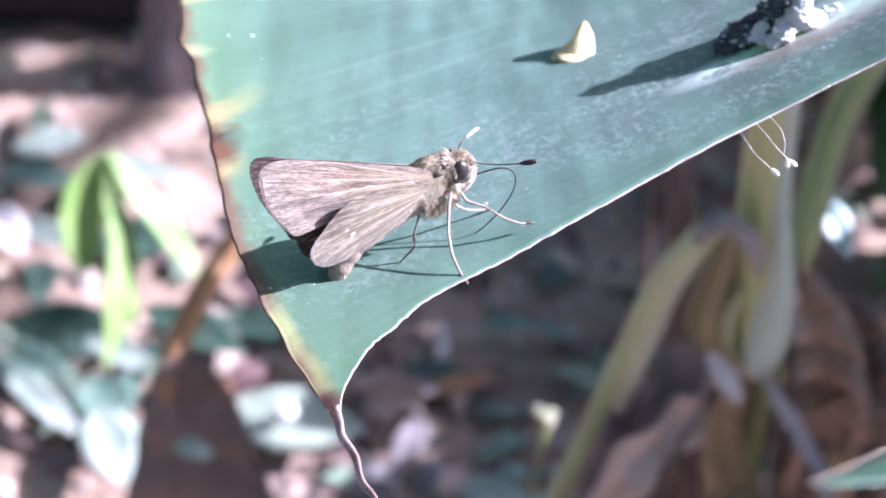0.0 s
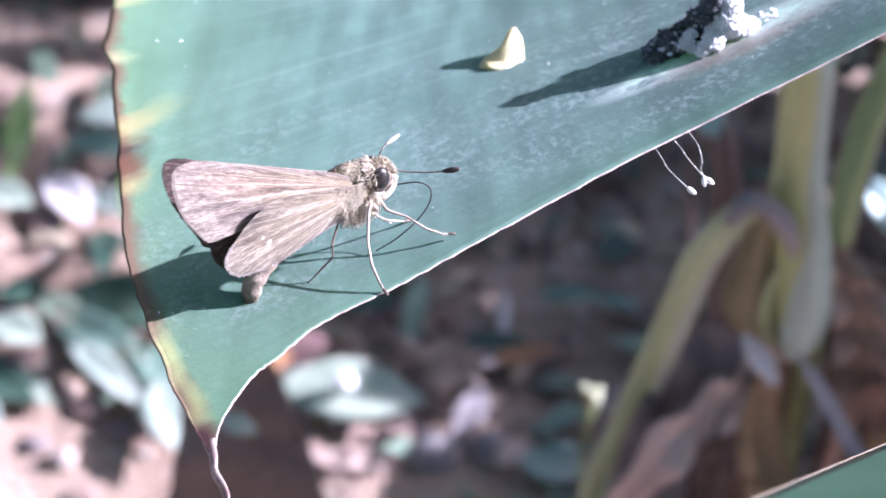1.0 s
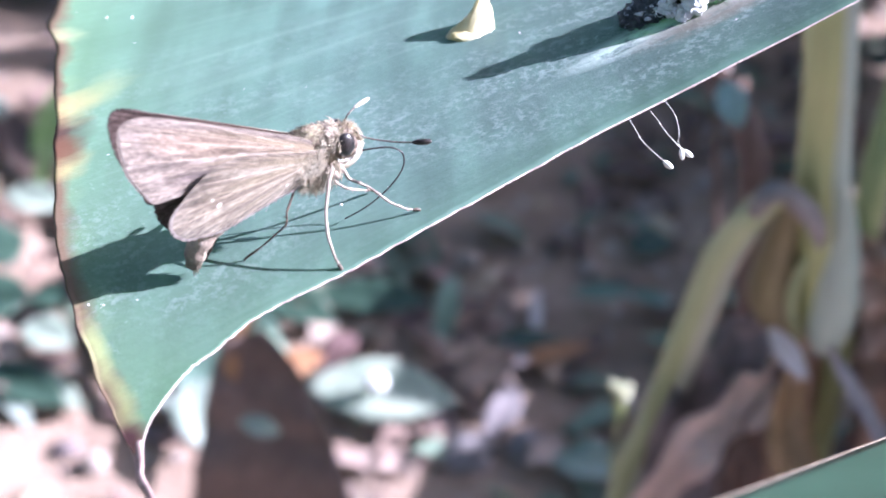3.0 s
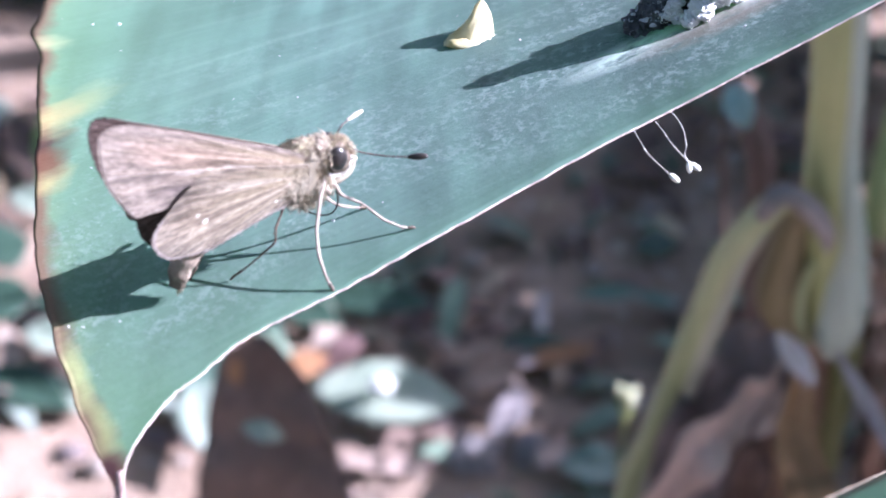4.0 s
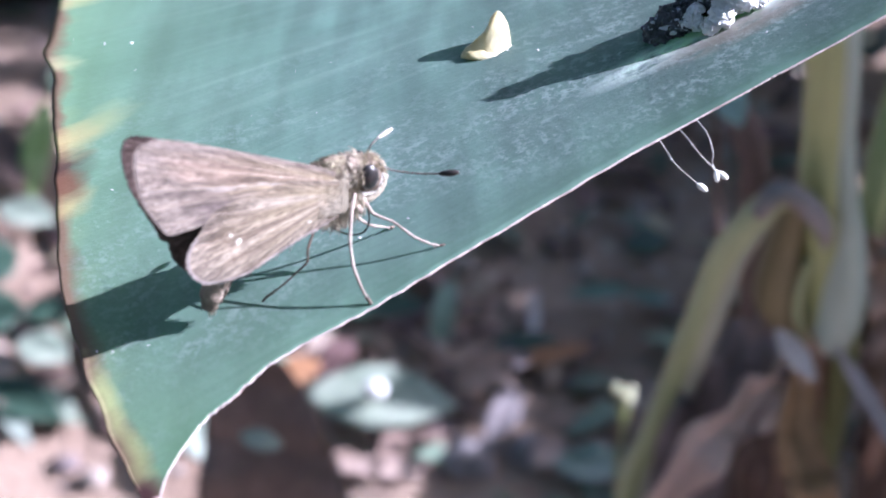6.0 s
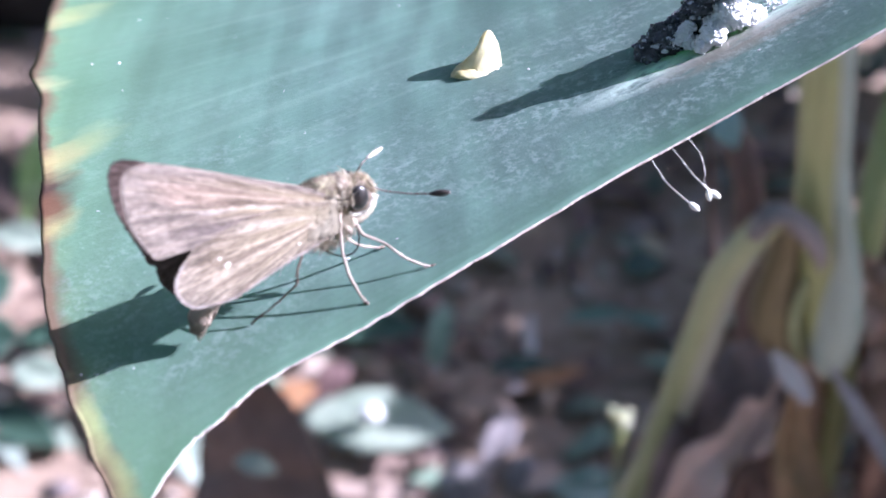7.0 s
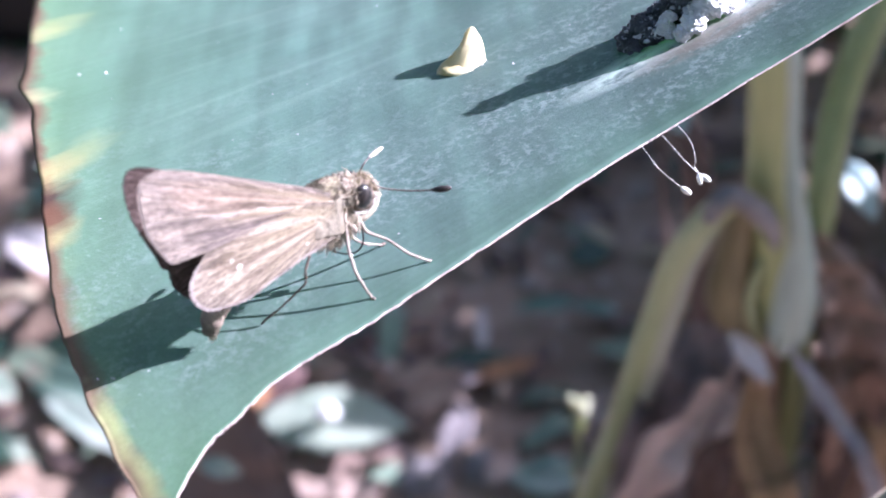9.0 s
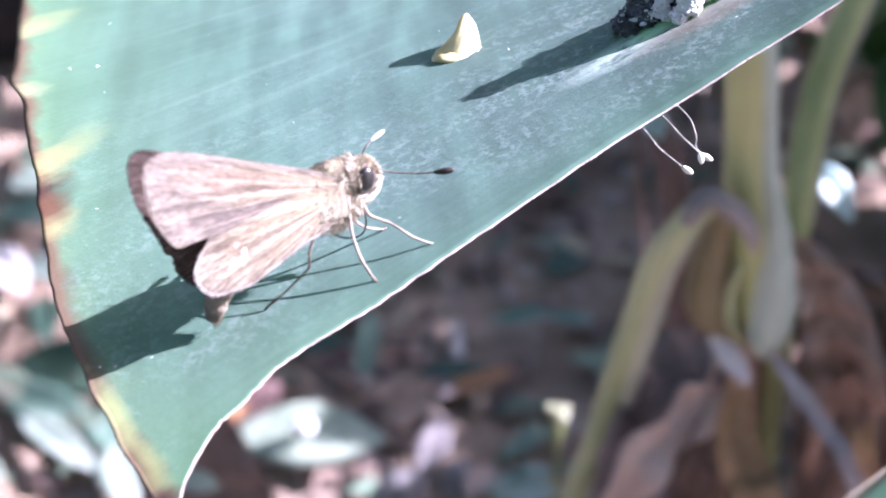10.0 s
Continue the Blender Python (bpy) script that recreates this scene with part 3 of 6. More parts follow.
def build_ground():
    n = 190
    spread = lambda u: 1.3 * u + 900 * max(0, abs(u) - 0.72) ** 4 * (1 if u > 0 else -1) * 4
    xs = [spread(i / n * 2 - 1) for i in range(n + 1)]
    verts = [(x, y + 0.9, ground_height(x, y + 0.9)) for x in xs for y in xs]
    faces = [(i * (n + 1) + j, (i + 1) * (n + 1) + j, (i + 1) * (n + 1) + j + 1, i * (n + 1) + j + 1) for i in range(n) for j in range(n)]
    tagged(mesh_object("ground", verts, faces, SOIL), "reddish bare soil strewn with fallen leaves", "ground", kind="structure")


build_ground()


# ---- the broad leaf on which everything happens ----
def leaf_z(x, y):
    """Height of the leaf's upper face: gently dished, rising to +x, drooping far outside."""
    x0, y0 = 0.032, 0.142
    ex = x if x < x0 else x0 + 0.03 * (1 - math.exp(-(x - x0) / 0.03))
    ey = y if y < y0 else y0 + 0.05 * (1 - math.exp(-(y - y0) / 0.05))
    u, v = ex * 20, (ey - 0.1) * 20
    z = 0.74534 + 0.01121 * u - 0.00403 * v + 0.00955 * u * u - 0.00337 * u * v - 0.0072 * v * v
    return z - 1.6 * max(0, x - 0.06) ** 2


LEFT_EDGE = [(-19.2, 69.0), (-20.8, 71.5), (-23.8, 78.0), (-26.4, 84.7), (-28.2, 90.8), (-29.7, 98.9), (-31.3, 108.3), (-34.0, 121.5), (-36.5, 143), (-38, 166), (-39, 200)]
RIGHT_EDGE = [(-19.2, 69.0), (-18.9, 72.0), (-17.0, 76.0), (-15.2, 77.8), (-12.2, 80.8), (-6.7, 83.9), (-1.2, 87.2), (7.0, 91.9), (18.9, 97.5), (45, 106.3), (150, 140)]


def build_broad_leaf():
    leaf = thing("broad_leaf", (0, 0, 0), "broad waxy blue-green leaf with brown scorched edge and pale rim", "leaf")
    nu, nv = 170, 70
    left = spline([(x / 1000, y / 1000, 0) for x, y in LEFT_EDGE], nu)
    right = spline([(x / 1000, y / 1000, 0) for x, y in RIGHT_EDGE], nu)
    for i in range(nu):
        k = min(1, i / 12)
        left[i] = left[i] + Vector((0.00026 * noise.noise(Vector((0, i * 0.16, 5))) + 0.00009 * noise.noise(Vector((0, i * 0.7, 2))), 0, 0)) * k
        left[i].x -= 0.0006 * math.exp(-((left[i].y - 0.1225) / 0.0022) ** 2) - 0.0003 * math.exp(-((left[i].y - 0.1175) / 0.003) ** 2)
        right[i] = right[i] + Vector((0.4, -0.9, 0)) * (0.00012 * noise.noise(Vector((i * 0.35, 0, 8))) + 0.00005 * noise.noise(Vector((i * 1.1, 0, 4)))) * k
    grid, dist = [], []
    for i in range(nu):
        row = []
        for j in range(nv):
            s = j / (nv - 1)
            p = left[i].lerp(right[i], s)
            z = leaf_z(p.x, p.y) + 0.00012 * noise.noise(Vector((p.x * 90, p.y * 260, 0)))
            if s < 0.06:
                z += 0.0001 * (0.06 - s) / 0.06 * min(1, i / 20)
            row.append(Vector((p.x, p.y, z)))
            dist.append(((p - left[i]).length * 0.9, (p - right[i]).length * 0.75))
        grid.append(row)
    blade = part("blade", sheet(grid, 0.0001), LEAF, leaf)
    uv = blade.data.uv_layers.new(name="edge")
    loops = np.empty(len(blade.data.loops), dtype=np.int32)
    blade.data.loops.foreach_get("vertex_index", loops)
    table = np.array(dist + dist, dtype=np.float32)
    uv.data.foreach_set("uv", table[loops].ravel())
    rim_line = [grid[i][nv - 1] for i in range(2, nu)]
    # the pale rim is finely toothed and of uneven width
    rim_line = spline(rim_line, 1500)
    rim_line = [p + Vector((0.4, -0.9, 0)) * 0.00004 * noise.noise(Vector((i * 0.33, 4, 2))) for i, p in enumerate(rim_line)]
    part("margin", tube(rim_line, [0.00008 * (1 + 0.45 * noise.noise(Vector((i * 0.37, 3, 1))) + 0.35 * noise.noise(Vector((i * 0.05, 9, 1)))) for i in range(len(rim_line))], 7), RIM, leaf, "thin pale finely toothed rim of the blade")
    dry_line = [grid[i][0] for i in range(0, nu)]
    part("dried_margin", tube(dry_line, [0.000045 + 0.00003 * noise.noise(Vector((i * 0.35, 7, 1))) for i in range(len(dry_line))], 7), DRY_RIM, leaf, "brown curled dried edge")
    tail = [grid[0][0] + Vector(d) for d in ((-0.0004, 0.0014, 0.0), (0, 0, 0), (0.0002, -0.0013, -0.0001), (0.0011, -0.0031, -0.0002), (0.0016, -0.0056, -0.0002), (0.0025, -0.0073, -0.0001), (0.0036, -0.0095, -0.001), (0.0040, -0.0120, -0.003), (0.0030, -0.0140, -0.006))]
    part("tail_tip", smooth_tube(tail, 0.00055, 0.00014, 44, 8, 0.5, 0.45, 0.25), TAIL, leaf, "thread-like withered drip tip")
    # midrib and stalk, down to the soil beside the clump
    rib = [(0.02, 0.20, leaf_z(0.02, 0.20) - 0.001), (0.08, 0.19, leaf_z(0.08, 0.19) - 0.002), (0.15, 0.165, leaf_z(0.15, 0.165) - 0.003), (0.22, 0.17, 0.70), (0.27, 0.20, 0.55), (0.28, 0.22, 0.3), (0.285, 0.225, -0.02)]
    part("stalk", smooth_tube(rib, 0.002, 0.006, 50, 10), PETIOLE, leaf, "olive leaf stalk")
    return leaf


broad_leaf = build_broad_leaf()


def on_leaf(x, y, lift=0.0):
    """A place on the leaf, x and y in millimetres."""
    return Vector((x / 1000, y / 1000, leaf_z(x / 1000, y / 1000) + lift / 1000))


def inside(x, y, clear=0.8):
    """Whether a place, in millimetres, lies on the blade, clear of its edges."""
    def at(edge, k):
        for a, b in zip(edge, edge[1:]):
            if a[k] <= v <= b[k]:
                return a[1 - k] + (b[1 - k] - a[1 - k]) * (v - a[k]) / (b[k] - a[k])
        return None
    v = y
    lo = at([(p[0], p[1]) for p in LEFT_EDGE], 1)
    if lo is None or x < lo + clear:
        return False
    v = y
    hi = at([(p[0], p[1]) for p in RIGHT_EDGE], 1)
    return hi is not None and x < hi - clear * 1.6


def build_specks():
    rng = random.Random(4)
    pieces = []
    while len(pieces) < 420:
        x, y = rng.uniform(-36, 36), rng.uniform(71, 138)
        if not inside(x, y):
            continue
        r = rng.choice([0.04, 0.05, 0.06, 0.07, 0.08, 0.11, 0.15]) / 1000
        pieces.append(lump(on_leaf(x, y), (r * rng.uniform(0.8, 2.2), r, r * 0.6), 0.4, 2.0, 4, 6, Matrix.Rotation(rng.uniform(0, 3), 3, "Z")))
    for x, y, r in ((-12.2, 82.3, 0.28), (-12.8, 84.4, 0.16), (-17.0, 77.9, 0.16), (-21.0, 83.5, 0.2), (-23.8, 83.0, 0.2), (-10.4, 119.5, 0.3), (-9.2, 120.2, 0.22), (-8.2, 119.3, 0.2), (-22.6, 101.8, 0.3), (9.6, 102.6, 0.26), (6.2, 102.3, 0.2), (-5.0, 119.5, 0.16)):
        for _ in range(4):
            q = r * rng.uniform(0.35, 0.8)
            pieces.append(lump(on_leaf(x + rng.uniform(-r, r) * 1.4, y + rng.uniform(-r, r) * 1.4), (q / 1000, q / 1400, q / 2200), 0.5, 2.5, 6, 9))
    tagged(mesh_object("pale_specks", *joined(*pieces), SPECK), "tiny pale specks of dust and pollen on the leaf", "dust", kind="stuff")


build_specks()


# ---- yellow petal scrap and bird dropping on the leaf ----
def build_petal():
    a, b = on_leaf(0.6, 114.9), on_leaf(4.7, 115.1)
    mid = a.lerp(b, 0.5)
    scrap = thing("petal_scrap", mid, "small fin-shaped pale yellow petal scrap standing on the leaf", "petal")
    along = b - a
    side = Vector((-along.y, along.x, 0)).normalized()
    tall = spline([(0.7, 0, 0), (1.0, 0, 0), (1.4, 0, 0), (1.8, 0, 0), (2.5, 0, 0), (2.5, 0, 0), (1.6, 0, 0)], 31)
    grid = []
    for i, h in enumerate(tall):
        s = i / 30
        row = []
        for j in range(20):
            # up to the crest, then an unseen fold added behind it to broaden the shadow
            v, w = min(1.0, j / 12), max(0.0, (j - 12) / 7)
            squeeze = s + (0.72 - s) * 0.16 * v * v
            q = a + along * squeeze - mid
            belly = 1.3 * math.sin(s * 3.1) * (1 - 0.6 * v) * -1 + 0.7 * h.x * v + 0.2 * noise.noise(Vector((s * 4, v * 3, 2)))
            belly += 0.5 * h.x * math.sin(1.6 * w)
            row.append(q + side * belly * MM + Vector((0, 0, (h.x * (v - 0.8 * w * w) - 0.05) * MM)))
        grid.append(row)
    part("petal", sheet(grid, 0.00045), PETAL, scrap)
    part("petal_foot", lump(a - mid + along * 0.45 + Vector((0, -0.0005, 0.0002)), (0.0015, 0.0007, 0.0004), 0.25, 2.0), PETAL, scrap, "thick curled yellow foot of the petal")


def build_dropping():
    base = on_leaf(18, 110.5)
    d = thing("bird_dropping", base, "black and chalk-white bird dropping dried on the leaf", "dropping")
    rng = random.Random(11)

    def heap(places, rough, freq=2.2, spiny=0):
        """Fused craggy lumps: each (x, y, height, radius) in millimetres on the leaf."""
        out = []
        for x, y, h, r in places:
            turn = Matrix.Rotation(rng.uniform(0, 6.28), 3, "Z") @ Matrix.Rotation(rng.uniform(-0.5, 0.5), 3, "X")
            out.append(lump(on_leaf(x, y, h) - base, (r * MM, r * rng.uniform(0.75, 0.95) * MM, r * rng.uniform(0.75, 1.0) * MM), rough, freq, 26, 34, turn))
            for _ in range(spiny):
                th, ph = rng.uniform(0, 6.28), rng.uniform(-0.4, 1.5)
                k = r * rng.uniform(0.8, 1.05)
                q = on_leaf(x, y, h) - base + Vector((math.cos(th) * math.cos(ph), math.sin(th) * math.cos(ph), math.sin(ph))) * k * MM
                e = rng.uniform(0.05, 0.17) * MM
                out.append(lump(q, (e * rng.uniform(0.7, 2.0), e, e), 0.7, 2.0, 5, 7, turn))
        return joined(*out)

    part("dark_part", heap(((15.7, 109.7, 0.6, 1.2), (16.6, 109.8, 1.0, 1.3), (17.4, 109.9, 0.8, 1.1), (15.2, 109.8, 0.3, 0.8), (16.2, 110.0, 1.7, 0.8), (16.6, 111.4, 0.8, 1.0), (17.8, 111.6, 1.0, 1.0)), 0.40, 3.6, 34), DUNG_DARK, d, "black glistening lumps")
    part("dark_crest", heap(((18.8, 110.8, 1.2, 1.1), (19.0, 110.3, 2.2, 1.1), (19.3, 109.7, 3.3, 1.0), (19.5, 109.2, 4.4, 0.85), (19.8, 108.8, 5.1, 0.6), (18.4, 111.4, 1.4, 1.0), (18.7, 111.0, 2.8, 0.8)), 0.42, 3.6, 34), DUNG_DARK, d, "black lumps")
    part("white_part", heap(((19.2, 108.1, 0.5, 0.8), (20.0, 108.3, 1.1, 1.0), (20.3, 109.2, 1.5, 1.2), (20.9, 109.0, 2.6, 1.2), (21.3, 109.2, 3.6, 0.9), (21.8, 109.4, 1.7, 1.2), (22.7, 109.8, 0.9, 1.0), (23.5, 110.3, 0.4, 0.7), (21.2, 109.9, 1.2, 1.2)), 0.26, 3.2, 60), DUNG_WHITE, d, "chalky white crust")
    part("grey_part", heap(((17.9, 109.2, 1.4, 0.6), (18.3, 109.3, 1.8, 0.5), (17.4, 109.0, 0.9, 0.45), (18.3, 109.0, 0.7, 0.6)), 0.5, 2.6, 26), DUNG_WHITE, d, "grey-white crumbs")
    flecks = []
    for x, y, h, r in ((15.7, 109.7, 0.6, 1.2), (16.6, 109.8, 1.0, 1.3), (17.4, 109.9, 0.8, 1.1), (19.0, 110.3, 2.2, 1.1), (19.3, 109.7, 3.3, 1.0)):
        for _ in range(8):
            v = Vector((rng.uniform(-1, 1), rng.uniform(-1, 0.3), rng.uniform(-0.2, 1))).normalized()
            k = rng.uniform(0.06, 0.17) * MM
            flecks.append(lump(on_leaf(x, y, h) - base + v * r * 1.02 * MM, (k * 1.6, k, k), 0.5, 2.0, 6, 8))
    part("pale_flecks", joined(*flecks), DUNG_GREY, d, "bluish white flecks on the black lumps", "stuff")
    crumbs = [lump(on_leaf(rng.uniform(21.5, 26), rng.uniform(110.8, 112.8), 0.05) - base, (rng.uniform(0.08, 0.28) / 1000,) * 3, 0.6, 2, 6, 8) for _ in range(60)]
    part("crumbs", joined(*crumbs), DUNG_WHITE, d, "loose white crumbs", "stuff")


build_petal()
build_dropping()


# ---- stalked lacewing eggs under the rim ----
def build_egg(line, lean, r, knots=()):
    """An egg at the end of a fine stalk along line; lean: the egg's axis; knots: shares of the stalk where droplets sit."""
    root = Vector(line[0])
    e = thing("lacewing_egg", root, "white lacewing egg hanging on a hair-thin stalk", "insect egg", "stalked eggs under the leaf rim")
    pts = spline([Vector(p) - root for p in line], 40)
    stalk = tube(pts, [0.000034 * (1 + 0.35 * noise.noise(Vector((i * 0.6, root.x * 900, 3)))) for i in range(40)], 6)
    beads = [lump(pts[int(k * 39)] + Vector((-0.00004, 0, 0)), (0.0001, 0.00008, 0.00007), 0.3, 2, 6, 8) for k in knots]
    part("stalk", joined(stalk, *beads), SILK, e, "hair-thin pale stalk")
    d = Vector(lean).normalized()
    part("egg", lump(pts[-1] + d * r * 0.9, (r * 0.62, r * 0.62, r * 1.2), 0.05, 2, 12, 16, d.to_track_quat("Z", "Y").to_matrix()), EGG, e, "oval white egg")
    return e


build_egg([on_leaf(13.91, 95.29, -0.05), (0.0144, 0.0940, 0.7493), (0.01485, 0.09312, 0.7490), (0.0163, 0.0922, 0.7480)], (0.75, -0.35, -0.45), 0.00037, (0.5,))
build_egg([on_leaf(15.39, 95.84, -0.05), (0.0159, 0.0947, 0.7499), (0.01634, 0.0936, 0.74973), (0.01755, 0.09275, 0.7487)], (0.1, -0.65, -0.75), 0.00036, (0.48,))
build_egg([on_leaf(16.6, 96.37, -0.05), (0.01712, 0.0946, 0.7504), (0.01738, 0.0936, 0.7496), (0.01728, 0.0931, 0.7491), (0.0177, 0.0927, 0.7486)], (0.8, -0.4, -0.35), 0.00037)


# ---- the skipper butterfly; its own axes: x forwards along the body, y to its left, z up; millimetres ----
SKIPPER_AT, SKIPPER_TURN = (-0.0068, 0.0911, 0.7445), 28.0
butterfly = thing("butterfly", SKIPPER_AT, "brown skipper butterfly resting on the leaf with closed wings", "butterfly", turn=radians(SKIPPER_TURN))


def mm(points):
    return [tuple(c * MM for c in p) for p in points]


def wing(name, outline, base, lateral, outward, label, veins, mats, fringe_mat, fringe_span, fringe_long, spots=()):
    """A wing in the plane of the body: outline as (x, z) round from the base, with scaled faces, ribs and a fringe."""
    pivot = Vector((base[0], lateral * outward, base[1])) * MM
    n, rings = 90, 16
    rim = spline([(x - base[0], 0, z - base[1]) for x, z in outline], n)
    span = max(p.length for p in rim)

    def skin(s, k, lift=0.0):
        p = rim[k] * s
        bow = 0.045 * p.length * (1 - 0.4 * p.length / span) + 0.10 * math.sin(p.z * 0.9 + p.x * 0.25) * s
        ripple = 0.012 * math.sin(k * 0.75) * s * s
        return Vector((p.x, outward * (bow * 0.6 + ripple + lift), p.z)) * MM

    verts, faces, which, uvs = [], [], [], []
    for side, lift in ((0, 0.05), (1, 0.0)):
        for r in range(rings + 1):
            s = r / rings
            for k in range(n):
                verts.append(skin(s, k, lift * (1 - 0.7 * s)))
                ang = math.atan2(rim[k].z, -rim[k].x)
                uvs.append((s * span / 16, ang))
    half = (rings + 1) * n
    for side in (0, 1):
        for r in range(rings):
            for k in range(n - 1):
                q = (side * half + r * n + k, side * half + (r + 1) * n + k, side * half + (r + 1) * n + k + 1, side * half + r * n + k + 1)
                flip = (side == 0) == (outward > 0)
                faces.append(q if flip else tuple(reversed(q)))
                which.append(side)
    # the thin edge between the faces, with corners of its own
    k0 = len(verts)
    for k in range(n):
        for base_row in (rings * n + k, half + rings * n + k):
            verts.append(verts[base_row].copy())
            uvs.append(uvs[base_row])
    for k in range(n - 1):
        faces.append((k0 + 2 * k, k0 + 2 * k + 2, k0 + 2 * k + 3, k0 + 2 * k + 1))
        which.append(0)
    ob = part(name, (verts, faces), mats, butterfly, label, which=which)
    layer = ob.data.uv_layers.new(name="fan")
    loops = np.empty(len(ob.data.loops), dtype=np.int32)
    ob.data.loops.foreach_get("vertex_index", loops)
    layer.data.foreach_set("uv", np.array(uvs, dtype=np.float32)[loops].ravel())
    for f in veins:
        k = int(f * (n - 1))
        line = [skin(s, k, 0.035) for s in (0.12, 0.3, 0.5, 0.7, 0.86, 0.985)]
        part("vein", smooth_tube(line, 0.000028, 0.000014, 16, 5), VEIN, ob)
    for sx, sz, sr in spots:
        want = math.atan2(sz - base[1], base[0] - sx)
        k = min(range(6, n - 6), key=lambda q: abs(math.atan2(rim[q].z, -rim[q].x) - want))
        s = math.hypot(sx - base[0], sz - base[1]) / rim[k].length
        spot = part("spot", lump((0, 0, 0), (sr * 0.85 * MM, 0.012 * MM, sr * 0.72 * MM), 0.3, 2.0, 8, 12), SPOT, ob, "small white spot")
        spot.location = skin(s, k, 0.05 * (1 - 0.7 * s))
    rng = random.Random(len(outline) + int(lateral * 7))
    hairs = []
    k0, k1 = fringe_span
    for _ in range(520):
        k = min(n - 2, max(0, int(rng.uniform(k0, k1) * (n - 1))))
        root = skin(0.985, k, 0.02).lerp(skin(0.985, k + 1, 0.02), rng.random())
        out = (skin(1, k) - skin(0.8, k)).normalized()
        out = (out + Vector((rng.uniform(-0.25, 0.25), rng.uniform(-0.15, 0.15), rng.uniform(-0.25, 0.25)))).normalized()
        side = Vector((out.z, 0, -out.x)) * rng.uniform(0.03, 0.06) * MM
        tip = root + out * rng.uniform(0.45, 1.0) * fringe_long * MM
        hairs.append(([root - side, root + side, tip + side * 0.7, tip - side * 0.7, root + Vector((0, outward * 0.03 * MM, 0))], [(0, 1, 2, 3), (4, 1, 2), (0, 4, 3)]))
    part("fringe", joined(*hairs), fringe_mat, ob, "fringe of fine scales", "stuff")
    ob.location = pivot
    return ob, pivot


FORE_BASE, HIND_BASE = (-2.7, 7.2), (-2.5, 6.3)
NEAR_FORE = [(-2.8, 8.0), (-4.1, 9.1), (-5.7, 10.1), (-9.8, 12.6), (-13.4, 14.7), (-15.1, 15.15), (-15.85, 14.75), (-16.1, 13.9), (-16.15, 12.6), (-16.0, 11.0), (-15.6, 9.75), (-15.1, 8.6), (-14.35, 7.6), (-12.2, 7.7), (-10.5, 8.4), (-8.0, 8.4), (-5.0, 7.8), (-2.9, 6.9)]
FAR_FORE = [(-2.8, 7.2), (-5.0, 8.15), (-7.4, 9.3), (-10.8, 11.35), (-13.0, 12.9), (-14.85, 13.9), (-15.6, 13.98), (-15.95, 13.5), (-16.1, 12.5), (-16.0, 10.9), (-15.5, 8.9), (-14.75, 7.0), (-14.0, 5.2), (-10.0, 5.6), (-5.0, 6.8), (-2.9, 6.9)]
NEAR_HIND = [(-2.6, 7.3), (-6.7, 8.8), (-8.6, 9.3), (-10.3, 9.0), (-11.8, 7.75), (-13.1, 6.3), (-13.65, 5.3), (-13.6, 4.3), (-13.1, 3.5), (-12.5, 3.05), (-11.3, 2.8), (-9.8, 2.75), (-8.4, 3.2), (-6.8, 3.65), (-5.0, 4.1), (-2.7, 4.5)]
FAR_HIND = [(-2.6, 7.2), (-8.6, 8.4), (-11.7, 7.4), (-13.6, 5.6), (-13.75, 4.1), (-13.3, 2.9), (-12.4, 1.9), (-11.0, 1.9), (-8.0, 2.8), (-5.0, 3.9), (-2.7, 4.4)]
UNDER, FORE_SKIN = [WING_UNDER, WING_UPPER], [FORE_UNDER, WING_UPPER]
far_fore, far_fore_pivot = wing("forewing", FAR_FORE, FORE_BASE, 0.55, 1, "dark brown forewing in the shade of its twin", (0.25, 0.4, 0.5, 0.62), FORE_SKIN, SHADED_FRINGE, (0.3, 0.75), 0.34)
far_hind, far_hind_pivot = wing("hindwing", FAR_HIND, HIND_BASE, 0.72, 1, "dark brown hindwing in shade", (0.3, 0.5, 0.7), UNDER, SHADED_FRINGE, (0.25, 0.75), 0.34)
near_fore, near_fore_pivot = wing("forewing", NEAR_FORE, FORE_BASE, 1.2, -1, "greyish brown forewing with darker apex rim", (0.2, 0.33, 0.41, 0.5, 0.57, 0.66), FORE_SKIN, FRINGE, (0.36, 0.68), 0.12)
near_hind, near_hind_pivot = wing("hindwing", NEAR_HIND, HIND_BASE, 1.38, -1, "greyish brown hindwing with small white spots", (0.26, 0.37, 0.45, 0.55, 0.69), UNDER, FRINGE, (0.32, 0.97), 0.34, ((-10.05, 5.35, 0.24), (-10.5, 6.0, 0.17), (-4.95, 4.95, 0.13)))

